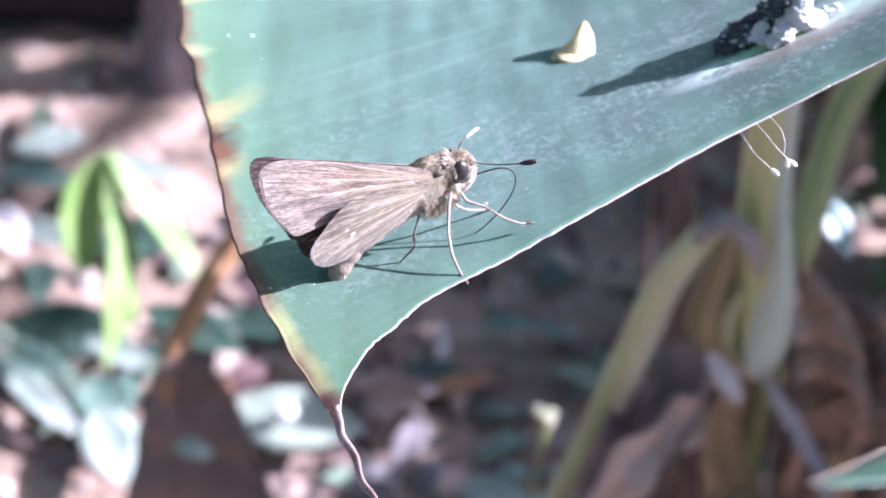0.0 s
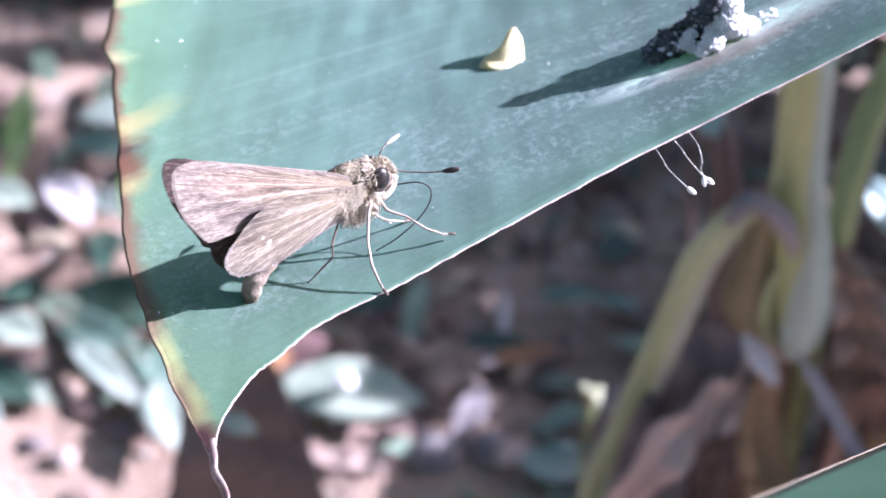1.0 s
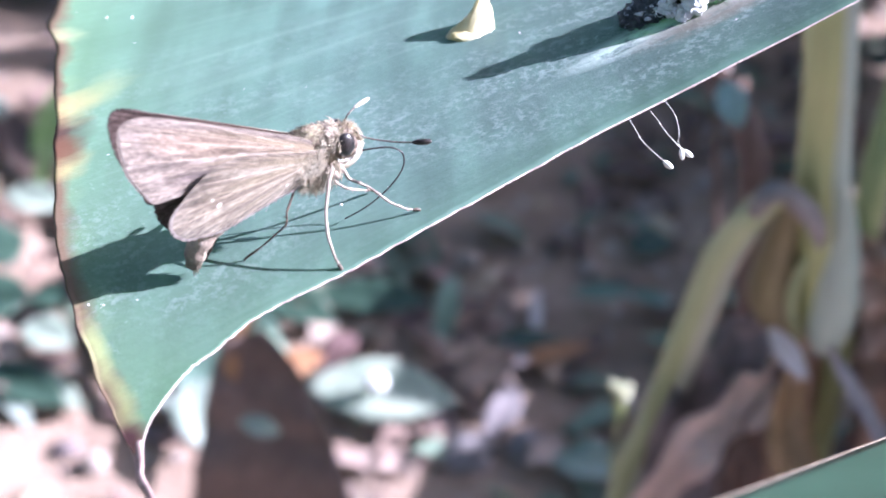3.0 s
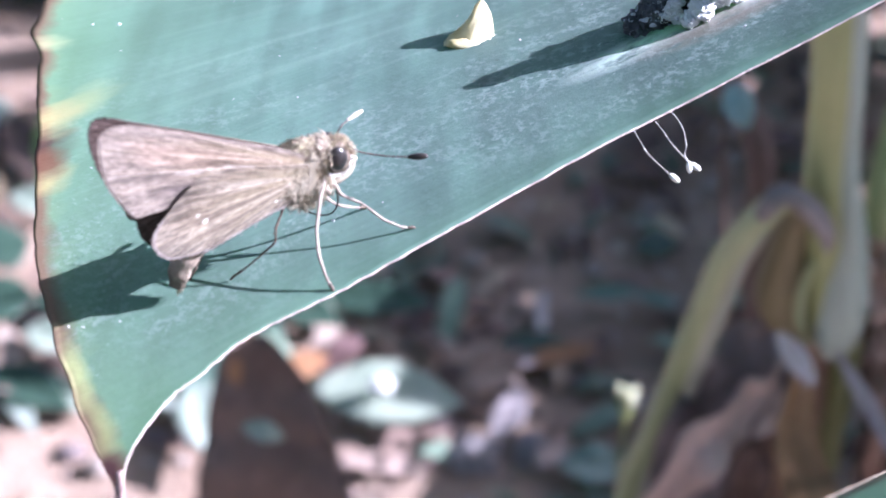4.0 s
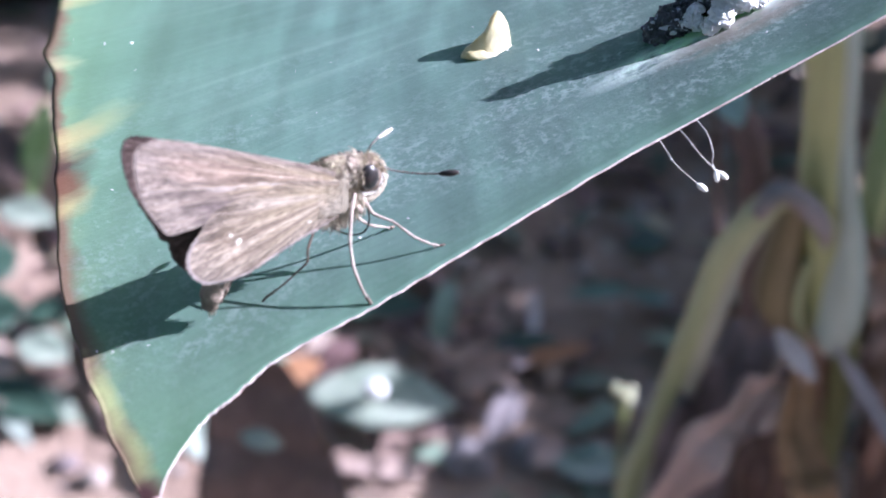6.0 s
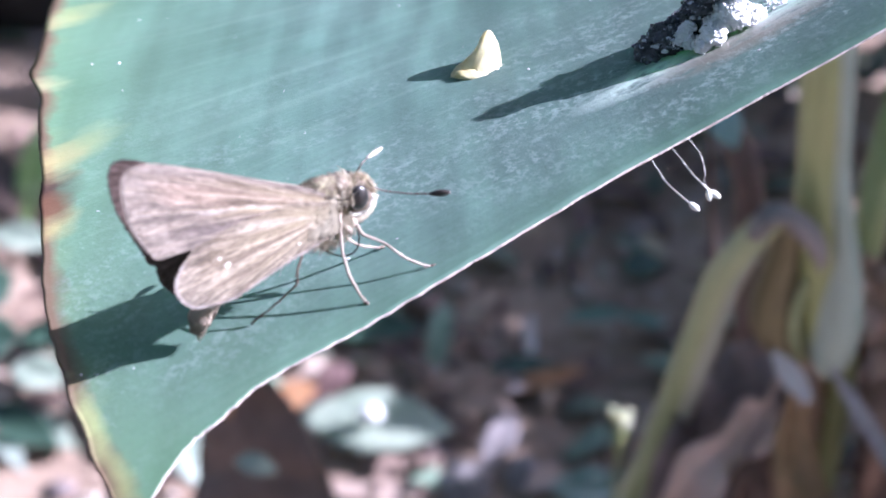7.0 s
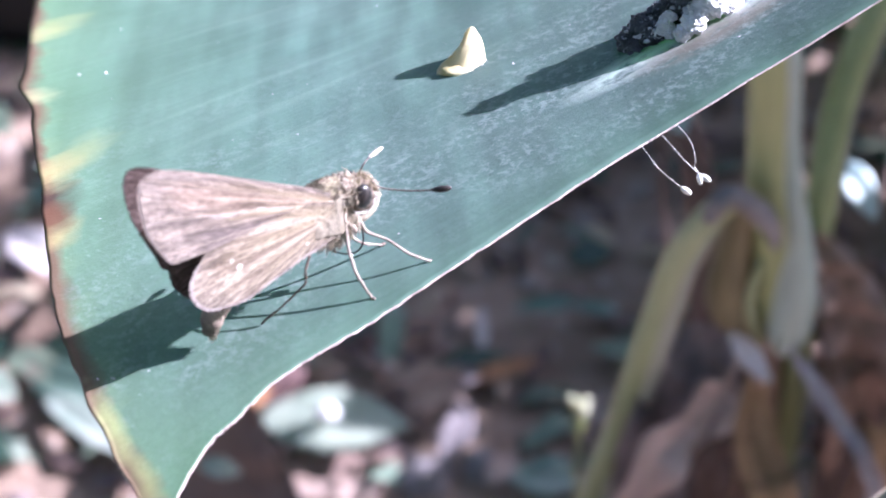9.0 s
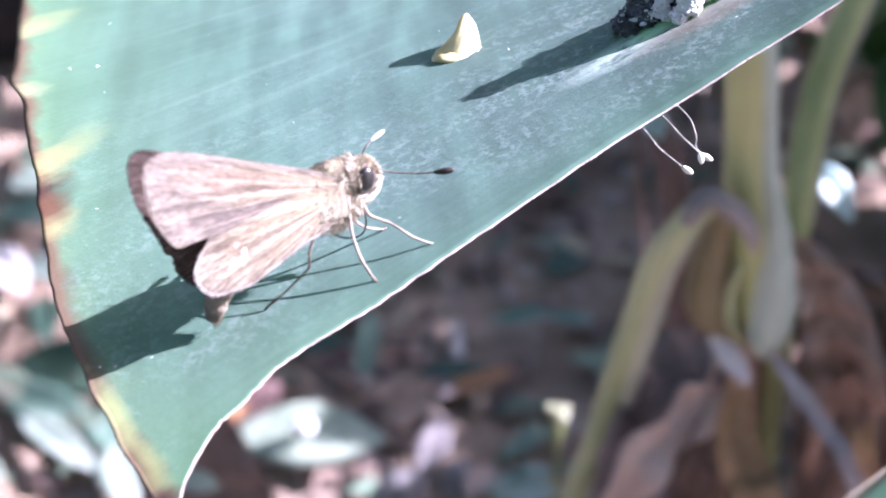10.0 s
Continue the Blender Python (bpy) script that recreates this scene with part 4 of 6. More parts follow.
def build_body():
    part("abdomen", tube(spline(mm([(-2.6, 0, 5.6), (-4.8, 0, 5.1), (-7.4, 0, 4.1), (-9.8, -0.1, 3.0), (-11.5, -0.3, 1.5), (-12.2, -0.45, -0.3)]), 40),
                         [MM * r for r in [0.72 + 0.5 * math.sin(math.pi * (0.18 + 0.82 * i / 39)) ** 0.8 * (1 - 0.32 * i / 39) + 0.05 * math.sin(i * 1.3) - 0.25 * (i / 39) ** 9 + 0.28 * (i / 39) ** 2 - 0.22 for i in range(40)]], 20), BODY, butterfly, "brown scaly abdomen with pale tip")
    part("thorax", lump(mm([(-2.45, 0, 5.75)])[0], (2.3 * MM, 1.0 * MM, 2.2 * MM), 0.06, 2.0, 18, 26, Matrix.Rotation(radians(14), 3, "Y")), THORAX, butterfly, "stout tawny thorax")
    part("collar", lump(mm([(-1.15, 0, 6.6)])[0], (0.9 * MM, 0.95 * MM, 1.4 * MM), 0.06, 2.0, 16, 22, Matrix.Rotation(radians(-12), 3, "Y")), BODY, butterfly, "raised shaggy collar behind the head")
    head = part("head", lump(mm([(0.05, 0, 6.0)])[0], (1.2 * MM, 1.1 * MM, 1.35 * MM), 0.05, 2.0, 16, 22), BODY, butterfly, "broad head")
    for side in (-1, 1):
        part("eye", lump(mm([(-0.18, side * 0.9, 6.4)])[0], (0.74 * MM, 0.5 * MM, 0.98 * MM), 0.0, 1.0, 16, 24), EYE, butterfly, "large black compound eye")
        part("palp", smooth_tube(mm([(-0.75, side * 0.7, 4.65), (0.0, side * 0.85, 4.75), (0.75, side * 0.75, 5.2), (1.15, side * 0.65, 6.0)]), 0.00040, 0.00026, 16, 10, 1.0, 0.8, 0.15), SIDE_HAIR, butterfly, "cream palp below the eye")
    return head


build_body()


def strands(count, seed, place, length, r, bend=0.3):
    """Fine tapered hairs; place(rng) gives a root and a direction."""
    rng = random.Random(seed)
    out = []
    for _ in range(count):
        root, d = place(rng)
        d = d.normalized()
        l = rng.uniform(*length) * MM
        side = d.orthogonal().normalized()
        side = Matrix.Rotation(rng.uniform(0, 6.28), 3, d) @ side
        up = d.cross(side)
        w = r * MM
        mid = root + d * l * 0.55 + up * l * bend * 0.25
        tip = root + d * l + up * l * bend * 0.6
        out.append(([root + side * w, root - side * w * 0.5 + up * w * 0.87, root - side * w * 0.5 - up * w * 0.87,
                     mid + side * w * 0.8, mid - side * w * 0.4 + up * w * 0.7, mid - side * w * 0.4 - up * w * 0.7, tip],
                    [(0, 1, 4, 3), (1, 2, 5, 4), (2, 0, 3, 5), (3, 4, 6), (4, 5, 6), (5, 3, 6)]))
    return joined(*out)


def fur_thorax(rng):
    th, ph = rng.uniform(0, 6.283), math.acos(rng.uniform(0.1, 1))
    d = Vector((math.sin(ph) * math.cos(th), math.sin(ph) * math.sin(th), math.cos(ph)))
    root = Vector((-2.45 + 2.35 * d.x, 1.0 * d.y, 5.9 + 2.3 * d.z)) * MM
    return root, d * 0.2 + Vector((-0.95, 0, -0.2)) + Vector((rng.uniform(-.3, .3), rng.uniform(-.3, .3), rng.uniform(-.3, .3)))


def fur_side(rng):
    th, ph = rng.uniform(0, 6.283), math.acos(rng.uniform(-1, 0.5))
    d = Vector((math.sin(ph) * math.cos(th), math.sin(ph) * math.sin(th), math.cos(ph)))
    root = Vector((-2.45 + 2.35 * d.x, 1.03 * d.y, 5.95 + 2.3 * d.z)) * MM
    return root, d * 0.18 + Vector((-0.8, 0, -0.45)) + Vector((rng.uniform(-.25, .25), rng.uniform(-.25, .25), rng.uniform(-.25, .25)))


def fur_head(rng):
    th, ph = rng.uniform(0, 6.283), math.acos(rng.uniform(-0.2, 1))
    d = Vector((math.sin(ph) * math.cos(th), math.sin(ph) * math.sin(th), math.cos(ph)))
    if abs(d.y) > 0.72:
        d.y *= 0.5
    root = Vector((0.05 + 1.15 * d.x, 1.05 * d.y, 6.0 + 1.3 * d.z)) * MM
    return root, d + Vector((0.2, 0, 0.35)) + Vector((rng.uniform(-.4, .4), rng.uniform(-.4, .4), rng.uniform(-.2, .4)))


def fur_breast(rng):
    root = Vector((rng.uniform(-3.9, -0.7), rng.choice([-1, 1]) * rng.uniform(0.7, 1.42), 0)) * MM
    root.z = (3.35 + 0.35 * abs(root.x / MM + 2.4) + rng.uniform(0, 1.7)) * MM
    return root, Vector((-0.6, root.y / MM * 0.35, -0.75)) + Vector((rng.uniform(-.3, .3), rng.uniform(-.3, .3), rng.uniform(-.3, .3)))


def fur_cheek(rng):
    u = rng.random()
    side = rng.choice([-1, 1])
    a = -2.5 + 2.5 * u
    root = Vector((-0.15 + 0.98 * math.cos(a), side * rng.uniform(0.75, 1.08), 6.35 + 1.22 * math.sin(a))) * MM
    return root, Vector((math.cos(a) * 0.5 + 0.1, side * 0.5, math.sin(a) * 0.5 - 0.2)) + Vector((rng.uniform(-.3, .3), rng.uniform(-.3, .3), rng.uniform(-.3, .3)))


def fur_wing_root(rng):
    u = rng.random() ** 1.6
    root = Vector((-2.0 - 2.0 * u, -1.41 - 0.04 * u, 4.7 + 2.6 * rng.random() + 0.35 * u)) * MM - near_hind_pivot
    return root, Vector((-1.0, 0.03, 0.11 * (root.z / MM + 0.3) - 0.15)) + Vector((rng.uniform(-.1, .1), rng.uniform(-.1, .05), rng.uniform(-.15, .15)))


def fur_tail(rng):
    u = rng.random()
    a = rng.uniform(0, 6.283)
    root = Vector((-11.3 - 0.8 * u, 0.7 * math.cos(a) * (1 - 0.3 * u) - 0.3, 1.6 - 1.7 * u + 0.6 * math.sin(a) * (1 - 0.4 * u))) * MM
    return root, Vector((-0.3, 0.3 * math.cos(a), -0.8 + 0.25 * math.sin(a)))


def fur_anal(rng):
    u = rng.random()
    root = Vector((-5.0 - 6.5 * u, -1.3, 4.4 - 1.45 * math.sin(u * 1.5))) * MM - near_hind_pivot
    return root, Vector((-0.75, -0.1, -0.7)) + Vector((rng.uniform(-.3, .3), rng.uniform(-.3, .2), rng.uniform(-.3, .3)))


def fur_collar(rng):
    """Tufts that stand in bands across the collar."""
    a = rng.uniform(-1.5, 1.5)
    up = rng.uniform(0.0, 1.0)
    band = rng.choice((-1.75, -1.15, -0.6))
    root = Vector((band + rng.uniform(-0.18, 0.18) + 0.25 * (1 - up), 1.08 * math.sin(a), 6.35 + 1.6 * math.cos(a) * up)) * MM
    return root, Vector((-0.75, 0.5 * math.sin(a), 0.55 * math.cos(a))) + Vector((rng.uniform(-.3, .3), rng.uniform(-.3, .3), rng.uniform(-.3, .3)))


def fur_collar_gap(rng):
    root, d = fur_collar(rng)
    return root + Vector((0.3, 0, -0.05)) * MM, d


part("collar_hair", strands(1000, 12, fur_collar, (0.35, 0.8), 0.036), SIDE_HAIR, butterfly, "pale bands of collar hair", "stuff")
part("collar_dark_hair", strands(130, 13, fur_collar_gap, (0.3, 0.6), 0.034), BODY, butterfly, "dark brown bands between the pale collar hair", "stuff")
part("thorax_hair", strands(3600, 3, fur_thorax, (0.35, 0.75), 0.028, 0.15), HAIR, butterfly, "tawny hair on the thorax", "stuff")
part("side_hair", strands(1300, 4, fur_side, (0.25, 0.55), 0.026), SIDE_HAIR, butterfly, "golden grey hair on the flanks", "stuff")
part("head_hair", strands(1100, 5, fur_head, (0.22, 0.5), 0.030), HAIR, butterfly, "bristly tawny hair on the head", "stuff")
part("breast_hair", strands(1500, 6, fur_breast, (0.35, 0.85), 0.030), SIDE_HAIR, butterfly, "pale hair on the breast", "stuff")
part("cheek_hair", strands(420, 7, fur_cheek, (0.12, 0.24), 0.026), PALE_HAIR, butterfly, "white scales round the eyes", "stuff")
part("wing_root_hair", strands(1700, 8, fur_wing_root, (0.3, 0.8), 0.022, 0.03), SIDE_HAIR, near_hind, "silky hair on the wing base", "stuff")
part("tail_hair", strands(420, 9, fur_tail, (0.4, 0.9), 0.03), SIDE_HAIR, butterfly, "golden grey tuft at the abdomen's end", "stuff")
part("anal_hair", strands(380, 10, fur_anal, (0.35, 1.0), 0.022), PALE_HAIR, near_hind, "pale hair along the hindwing's inner edge", "stuff")


def antenna(points, club_mat, thick=0.17):
    shaft = part("antenna", smooth_tube(mm(points), 0.00007, 0.00006, 30, 8), ANTENNA, butterfly, "thin ringed antenna with a club")
    a, b = Vector(points[-2]), Vector(points[-1])
    d = (b - a).normalized()
    line = mm([b - d * 1.15, b - d * 0.6, b - d * 0.15, b + d * 0.22 + Vector((0.05, 0, 0.02))])
    part("club", tube(spline(line, 16), [MM * (0.07 + thick * math.sin(math.pi * min(1, i / 15 * 0.98)) ** 0.7) for i in range(16)], 10), club_mat, shaft, "swollen antenna club")
    return shaft


antenna([(0.75, -0.55, 7.1), (1.5, -0.75, 6.3), (3.0, -1.8, 6.1), (4.2, -2.8, 6.29), (5.06, -3.4, 6.44)], CLUB)
antenna([(0.3, 0.4, 7.1), (0.79, 0.5, 7.8), (1.6, 0.85, 7.96), (2.5, 1.15, 7.97)], CLUB_PALE, 0.10)


def leg(points, r, label, skin=LEG):
    """A jointed leg: thick scaly thigh, slender shin with a spur, dark foot."""
    pts = [Vector(p) for p in mm(points)]
    ends = pts[:-1] + [pts[-2].lerp(pts[-1], 0.55)]
    dense = [ends[0]] + [a.lerp(b, k) for a, b in zip(ends, ends[1:]) for k in (0.12, 0.5, 0.88)] + [ends[-1]]
    line = spline(dense, 40)
    swell = [w.x for w in spline([(v, 0, 0) for v in (1.5, 1.6, 1.15, 1.25, 0.9, 0.75)], 40)]
    shaft = tube(line, [r * MM * w * (1 + 0.10 * noise.noise(Vector((i * 0.9, r * 50, 2)))) for i, w in enumerate(swell)], 8)
    rng = random.Random(int(r * 1000) + len(label))
    bristles = []
    for _ in range(70):
        k = rng.randrange(3, 37)
        d = (line[k + 1] - line[k - 1]).normalized()
        out = (d.orthogonal() * rng.uniform(-1, 1) + d.cross(d.orthogonal()) * rng.uniform(-1, 1)).normalized()
        root = line[k] + out * r * 0.6 * MM
        tip = root + (out * 0.7 + d * 0.8).normalized() * rng.uniform(0.12, 0.3) * MM
        bristles.append(tube([root, root.lerp(tip, 0.5), tip], [0.014 * MM, 0.012 * MM, 0.004 * MM], 3))
    ob = part("leg", joined(shaft, *bristles), skin, butterfly, label)
    part("foot", smooth_tube([tuple(pts[-2].lerp(pts[-1], 0.5)), tuple(pts[-2].lerp(pts[-1], 0.8) + Vector((0, 0, 0.00008))), tuple(pts[-1])], r * 1.7 * MM, r * 1.3 * MM, 10, 7), FOOT, ob, "dark jointed foot")
    return ob


for hip in (((-1.9, -0.7, 5.0), (-1.35, -1.25, 4.6), (-1.1, -1.4, 4.1)), ((-1.0, -0.6, 5.1), (-0.7, -0.95, 4.7), (-0.6, -1.05, 4.2))):
    for side in (1, -1):
        part("hip_joint", smooth_tube(mm([(x, y * side, z) for x, y, z in hip]), 0.00030, 0.00017, 12, 9), LEG, butterfly, "pale hip joint of a leg")
LEG_HIP = Vector((-1.35, -1.2, 5.2))
near_leg = leg([Vector(p) - LEG_HIP for p in ((-1.35, -1.2, 5.2), (-2.04, -1.9, 4.43), (-2.97, -3.2, 3.04), (-3.43, -4.4, 1.89), (-3.45, -5.5, 0.8), (-3.3, -6.3, 0.05))], 0.094, "slender pale foreleg planted at the leaf rim")
near_leg.location = LEG_HIP * MM
leg([(-0.64, -0.9, 4.9), (-0.29, -1.4, 3.7), (0.93, -2.2, 3.0), (1.9, -3.4, 2.1), (3.0, -3.95, 1.4), (3.95, -4.2, 1.08)], 0.078, "slender pale foreleg stretched forwards")
leg([(-1.1, -0.6, 3.9), (-0.9, -0.5, 2.9), (-0.2, -0.4, 2.05), (0.45, -0.2, 1.45), (1.4, 0.05, 0.8), (2.3, 0.28, 0.2)], 0.078, "slender pale foreleg under the head")
leg([(-3.4, 1.0, 4.4), (-3.0, 2.4, 4.3), (-2.8, 4.0, 3.0), (-3.2, 5.0, 1.2), (-3.6, 5.6, -0.3)], 0.14, "slender middle leg")
leg([(-4.2, -0.9, 4.0), (-5.3, -1.7, 2.9), (-5.5, -2.0, 2.0), (-7.0, -1.6, 0.6), (-8.6, -1.0, -0.9)], 0.058, "thin dark hind leg under the wings", FOOT)
leg([(-4.2, 0.9, 4.0), (-6.0, 1.6, 3.2), (-8.2, 1.6, 2.0), (-9.4, 1.2, 0.4), (-11.0, 0.8, -1.6)], 0.058, "thin dark hind leg under the wings", FOOT)
MOUTH = Vector((0.85, -0.35, 5.0))
proboscis = part("proboscis", smooth_tube(mm([Vector(p) - MOUTH for p in ((0.85, -0.35, 5.0), (1.9, -1.0, 5.4), (3.0, -1.6, 5.6), (3.75, -2.0, 5.2), (3.8, -2.3, 4.4), (3.3, -2.45, 3.5), (2.3, -2.5, 2.5), (0.9, -2.3, 1.35), (-0.4, -1.6, 0.15))]), 0.000065, 0.00005, 50, 7), CLUB, butterfly, "thin dark uncurled proboscis")
proboscis.location = MOUTH * MM


# ---- the plant clump behind ----
def build_pseudostem():
    o = Vector((0.105, 0.345, 0.0))
    s = thing("sheath_stem", o, "green leaf-sheath stem with a bent-over leaf stalk", "plant stem")
    L = lambda *pts: [Vector(p) - o for p in pts]

    def limb(name, pts, radii, mat, label, n=44, sides=16, flat=1.0):
        """A rounded piece through pts with its radius, in millimetres, at each of them."""
        part(name, tube(spline(L(*pts), n), [max(0.0004, w.x * 0.001) for w in spline([(r, 0, 0) for r in radii], n)], sides, flat), mat, s, label)

    limb("old_stem", [(0.106, 0.352, -0.02), (0.106, 0.352, 0.2), (0.106, 0.352, 0.42), (0.106, 0.350, 0.50)], (10, 9, 8, 5), DRY_LEAF, "dry brown lower stem")
    limb("sheath", [(0.1066, 0.3420, 0.4960), (0.1070, 0.3415, 0.5020), (0.1058, 0.3410, 0.5127), (0.1040, 0.3404, 0.5275), (0.1018, 0.3395, 0.5420), (0.0982, 0.3385, 0.5561), (0.0968, 0.3385, 0.5720), (0.0947, 0.3368, 0.5935), (0.0930, 0.3380, 0.6114), (0.091, 0.342, 0.66)],
         (1.8, 4.8, 6.4, 6.8, 6.6, 6.2, 6.0, 6.1, 6.4, 6.6), SHEATH, "yellow-green clasping sheath")
    limb("outer_sheath", [(0.1073, 0.3395, 0.4955), (0.1078, 0.3385, 0.5010), (0.1082, 0.3378, 0.5080), (0.1080, 0.3372, 0.5175), (0.1072, 0.3366, 0.5275), (0.1062, 0.3358, 0.5400), (0.1030, 0.3350, 0.5561), (0.1008, 0.3350, 0.5720), (0.0984, 0.3332, 0.5935), (0.0966, 0.3344, 0.6114), (0.0945, 0.338, 0.66)],
         (2.0, 5.0, 6.4, 6.6, 5.8, 4.2, 3.1, 2.7, 2.6, 2.7, 2.8), SHEATH_PALE, "bluish glaucous outer sheath")
    limb("inner_sheath", [(0.1010, 0.3440, 0.4960), (0.0968, 0.3452, 0.5021), (0.0938, 0.3460, 0.5110), (0.0934, 0.3452, 0.5234), (0.0930, 0.3425, 0.5392), (0.0935, 0.3400, 0.5500)], (1.6, 5.2, 7.6, 6.8, 4.4, 3.0), HOLLOW, "yellowing brown inner sheath", 30)
    limb("inner_lip", [(0.1020, 0.3400, 0.4990), (0.0980, 0.3385, 0.5080), (0.0965, 0.3375, 0.5190), (0.0975, 0.3365, 0.5320)], (0.8, 1.5, 1.6, 0.9), PETIOLE, "olive green lip of the inner sheath", 20, 10)
    pet = [(0.0875, 0.3300, 0.5580), (0.0845, 0.3325, 0.5545), (0.0806, 0.3345, 0.5463), (0.0764, 0.3392, 0.5314), (0.0743, 0.3437, 0.5135), (0.0717, 0.3473, 0.4938), (0.0697, 0.3540, 0.4701), (0.0658, 0.3581, 0.4428), (0.0619, 0.3633, 0.4171), (0.055, 0.37, 0.34), (0.045, 0.375, 0.2), (0.034, 0.38, 0.0)]
    limb("petiole", pet, (3.0, 3.5, 4.0, 4.6, 4.8, 4.9, 5.0, 5.0, 5.0, 5.0, 5.0, 5.0), PETIOLE, "long olive stalk bent over at the top", 70)
    # strip laid on the petiole to make its right side greyer
    limb("petiole_grey_side", [(x + 0.0022, y - 0.0030, z) for x, y, z in pet[2:]], (1.2, 2.2, 2.6, 2.8, 2.9, 2.9, 2.9, 2.9, 2.9, 2.8), DULL_OLIVE, "greyish strip laid along the stalk's right side", 60, 12)
    limb("bent_collar", [(0.0800, 0.3275, 0.5540), (0.0824, 0.3275, 0.5590), (0.0853, 0.3283, 0.5606), (0.0898, 0.3283, 0.5582), (0.0945, 0.3285, 0.5530), (0.0982, 0.3300, 0.5455), (0.0995, 0.3320, 0.5390)],
         (2.2, 2.9, 2.9, 2.9, 3.0, 2.2, 0.6), BRUISED, "bruised purplish collar at the bend", 40, 14)
    return s


def build_stem(name, points, r0, r1, mat, label, category="plant stem"):
    base = Vector(points[-1])
    s = thing(name, base, label, category)
    line = [Vector(p) - base for p in points]
    part("stalk", smooth_tube(line, r0, r1, 40, 12), mat, s)
    part("sheath_edge", smooth_tube([q + Vector((r0 * 0.75, -r0 * 0.35, 0)) for q in line[:6]], r0 * 0.35, r0 * 0.22, 26, 8), BRUISED, s, "dry purplish edge of the sheath")
    return s


build_pseudostem()
build_stem("side_stem", [(0.165, 0.42, 0.63), (0.1371, 0.3856, 0.5796), (0.1310, 0.3786, 0.5702), (0.1244, 0.3696, 0.5584), (0.1200, 0.3604, 0.5466), (0.1176, 0.3540, 0.5335), (0.1165, 0.352, 0.5178), (0.1165, 0.352, 0.49), (0.1165, 0.352, 0.3), (0.1165, 0.352, -0.02)], 0.0050, 0.0042, SHEATH, "leaning olive green stem beside the sheath")
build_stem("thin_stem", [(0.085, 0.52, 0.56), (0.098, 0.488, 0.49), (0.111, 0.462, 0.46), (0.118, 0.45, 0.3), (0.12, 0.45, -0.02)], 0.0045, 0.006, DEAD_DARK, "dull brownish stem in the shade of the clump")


def build_leaf(name, at, points, widths, mat, label, category="leaf", group="", **more):
    """One leaf lying or hanging at a place; points relative to it."""
    ob = thing(name, at, label, category, group)
    part("blade", leaf_sheet(points, widths, **more), mat, ob)
    line = spline(points, 14)
    thick = max(widths) * 0.022
    part("midrib", tube(line, [thick * (1 - 0.75 * i / 13) for i in range(14)], 6), mat, ob)
    return ob


def rel(at, pts):
    return [tuple(Vector(p) - Vector(at)) for p in pts]


# withered leaves that hang about the stem, from the sheath down to the soil
def hanging(name, pts, widths, mat, label, **more):
    ob = build_leaf(name, pts[0], rel(pts[0], pts), widths, mat, label, "dead leaf", **more)
    return ob


hanging("withered_leaf", [(0.1045, 0.3500, 0.492), (0.0985, 0.3465, 0.4835), (0.0928, 0.3444, 0.4764), (0.0806, 0.3385, 0.4678), (0.0699, 0.3324, 0.4592), (0.058, 0.327, 0.43), (0.045, 0.33, 0.3), (0.035, 0.34, 0.01)], [0.004, 0.011, 0.015, 0.015, 0.015, 0.016, 0.016, 0.01], PINK_DRY, "pinkish brown withered leaf hanging from the stem", up=(0.3, -0.8, 0.5), fold=0.6, wave=0.55, lobes=5.0, thick=0.0008)
# dull leaf hung here to darken the shaded hollow below the sheath
hanging("withered_leaf", [(0.1010, 0.3520, 0.497), (0.0950, 0.3540, 0.490), (0.0880, 0.3530, 0.479), (0.0800, 0.3500, 0.465), (0.074, 0.348, 0.44), (0.068, 0.35, 0.3), (0.06, 0.355, 0.01)], [0.006, 0.018, 0.024, 0.024, 0.022, 0.02, 0.01], DULL_MAUVE, "greyish purple leaf filling the dark hollow under the sheath", up=(0.1, -0.8, 0.6), fold=0.4, wave=0.4, lobes=5.0, thick=0.0008, seed=2.0)
hanging("withered_leaf", [(0.0960, 0.3440, 0.476), (0.0915, 0.3400, 0.468), (0.0890, 0.3360, 0.459), (0.0880, 0.334, 0.44), (0.086, 0.335, 0.38), (0.084, 0.34, 0.2), (0.08, 0.345, 0.01)], [0.003, 0.008, 0.011, 0.012, 0.012, 0.012, 0.008], DEAD_DARK, "dark brown rolled withered leaf", up=(0.3, -0.9, 0.3), fold=0.9, wave=0.3, thick=0.0008, seed=4.0)
hanging("withered_sheath", [(0.1040, 0.3460, 0.490), (0.1012, 0.3425, 0.480), (0.1000, 0.3365, 0.4674), (0.1022, 0.3281, 0.4572), (0.104, 0.322, 0.44), (0.104, 0.325, 0.3), (0.104, 0.33, 0.01)], [0.004, 0.010, 0.014, 0.016, 0.017, 0.016, 0.012], DRY_YELLOW, "yellow-brown withered sheath below the stem", up=(0.3, -0.9, 0.3), fold=0.6, wave=0.1, thick=0.0008)
hanging("withered_strip", [(0.1075, 0.3330, 0.5030), (0.1110, 0.3290, 0.4985), (0.1153, 0.3240, 0.4932), (0.1214, 0.3170, 0.4853), (0.126, 0.3102, 0.4773), (0.13, 0.31, 0.44), (0.13, 0.32, 0.2), (0.128, 0.33, 0.01)], [0.0015, 0.0034, 0.0046, 0.0046, 0.0045, 0.0045, 0.0045, 0.003], GREY_STRIP, "greyish mauve dry leaf strip", up=(0.0, -0.9, 0.4), fold=0.4, wave=0.1, thick=0.0007)
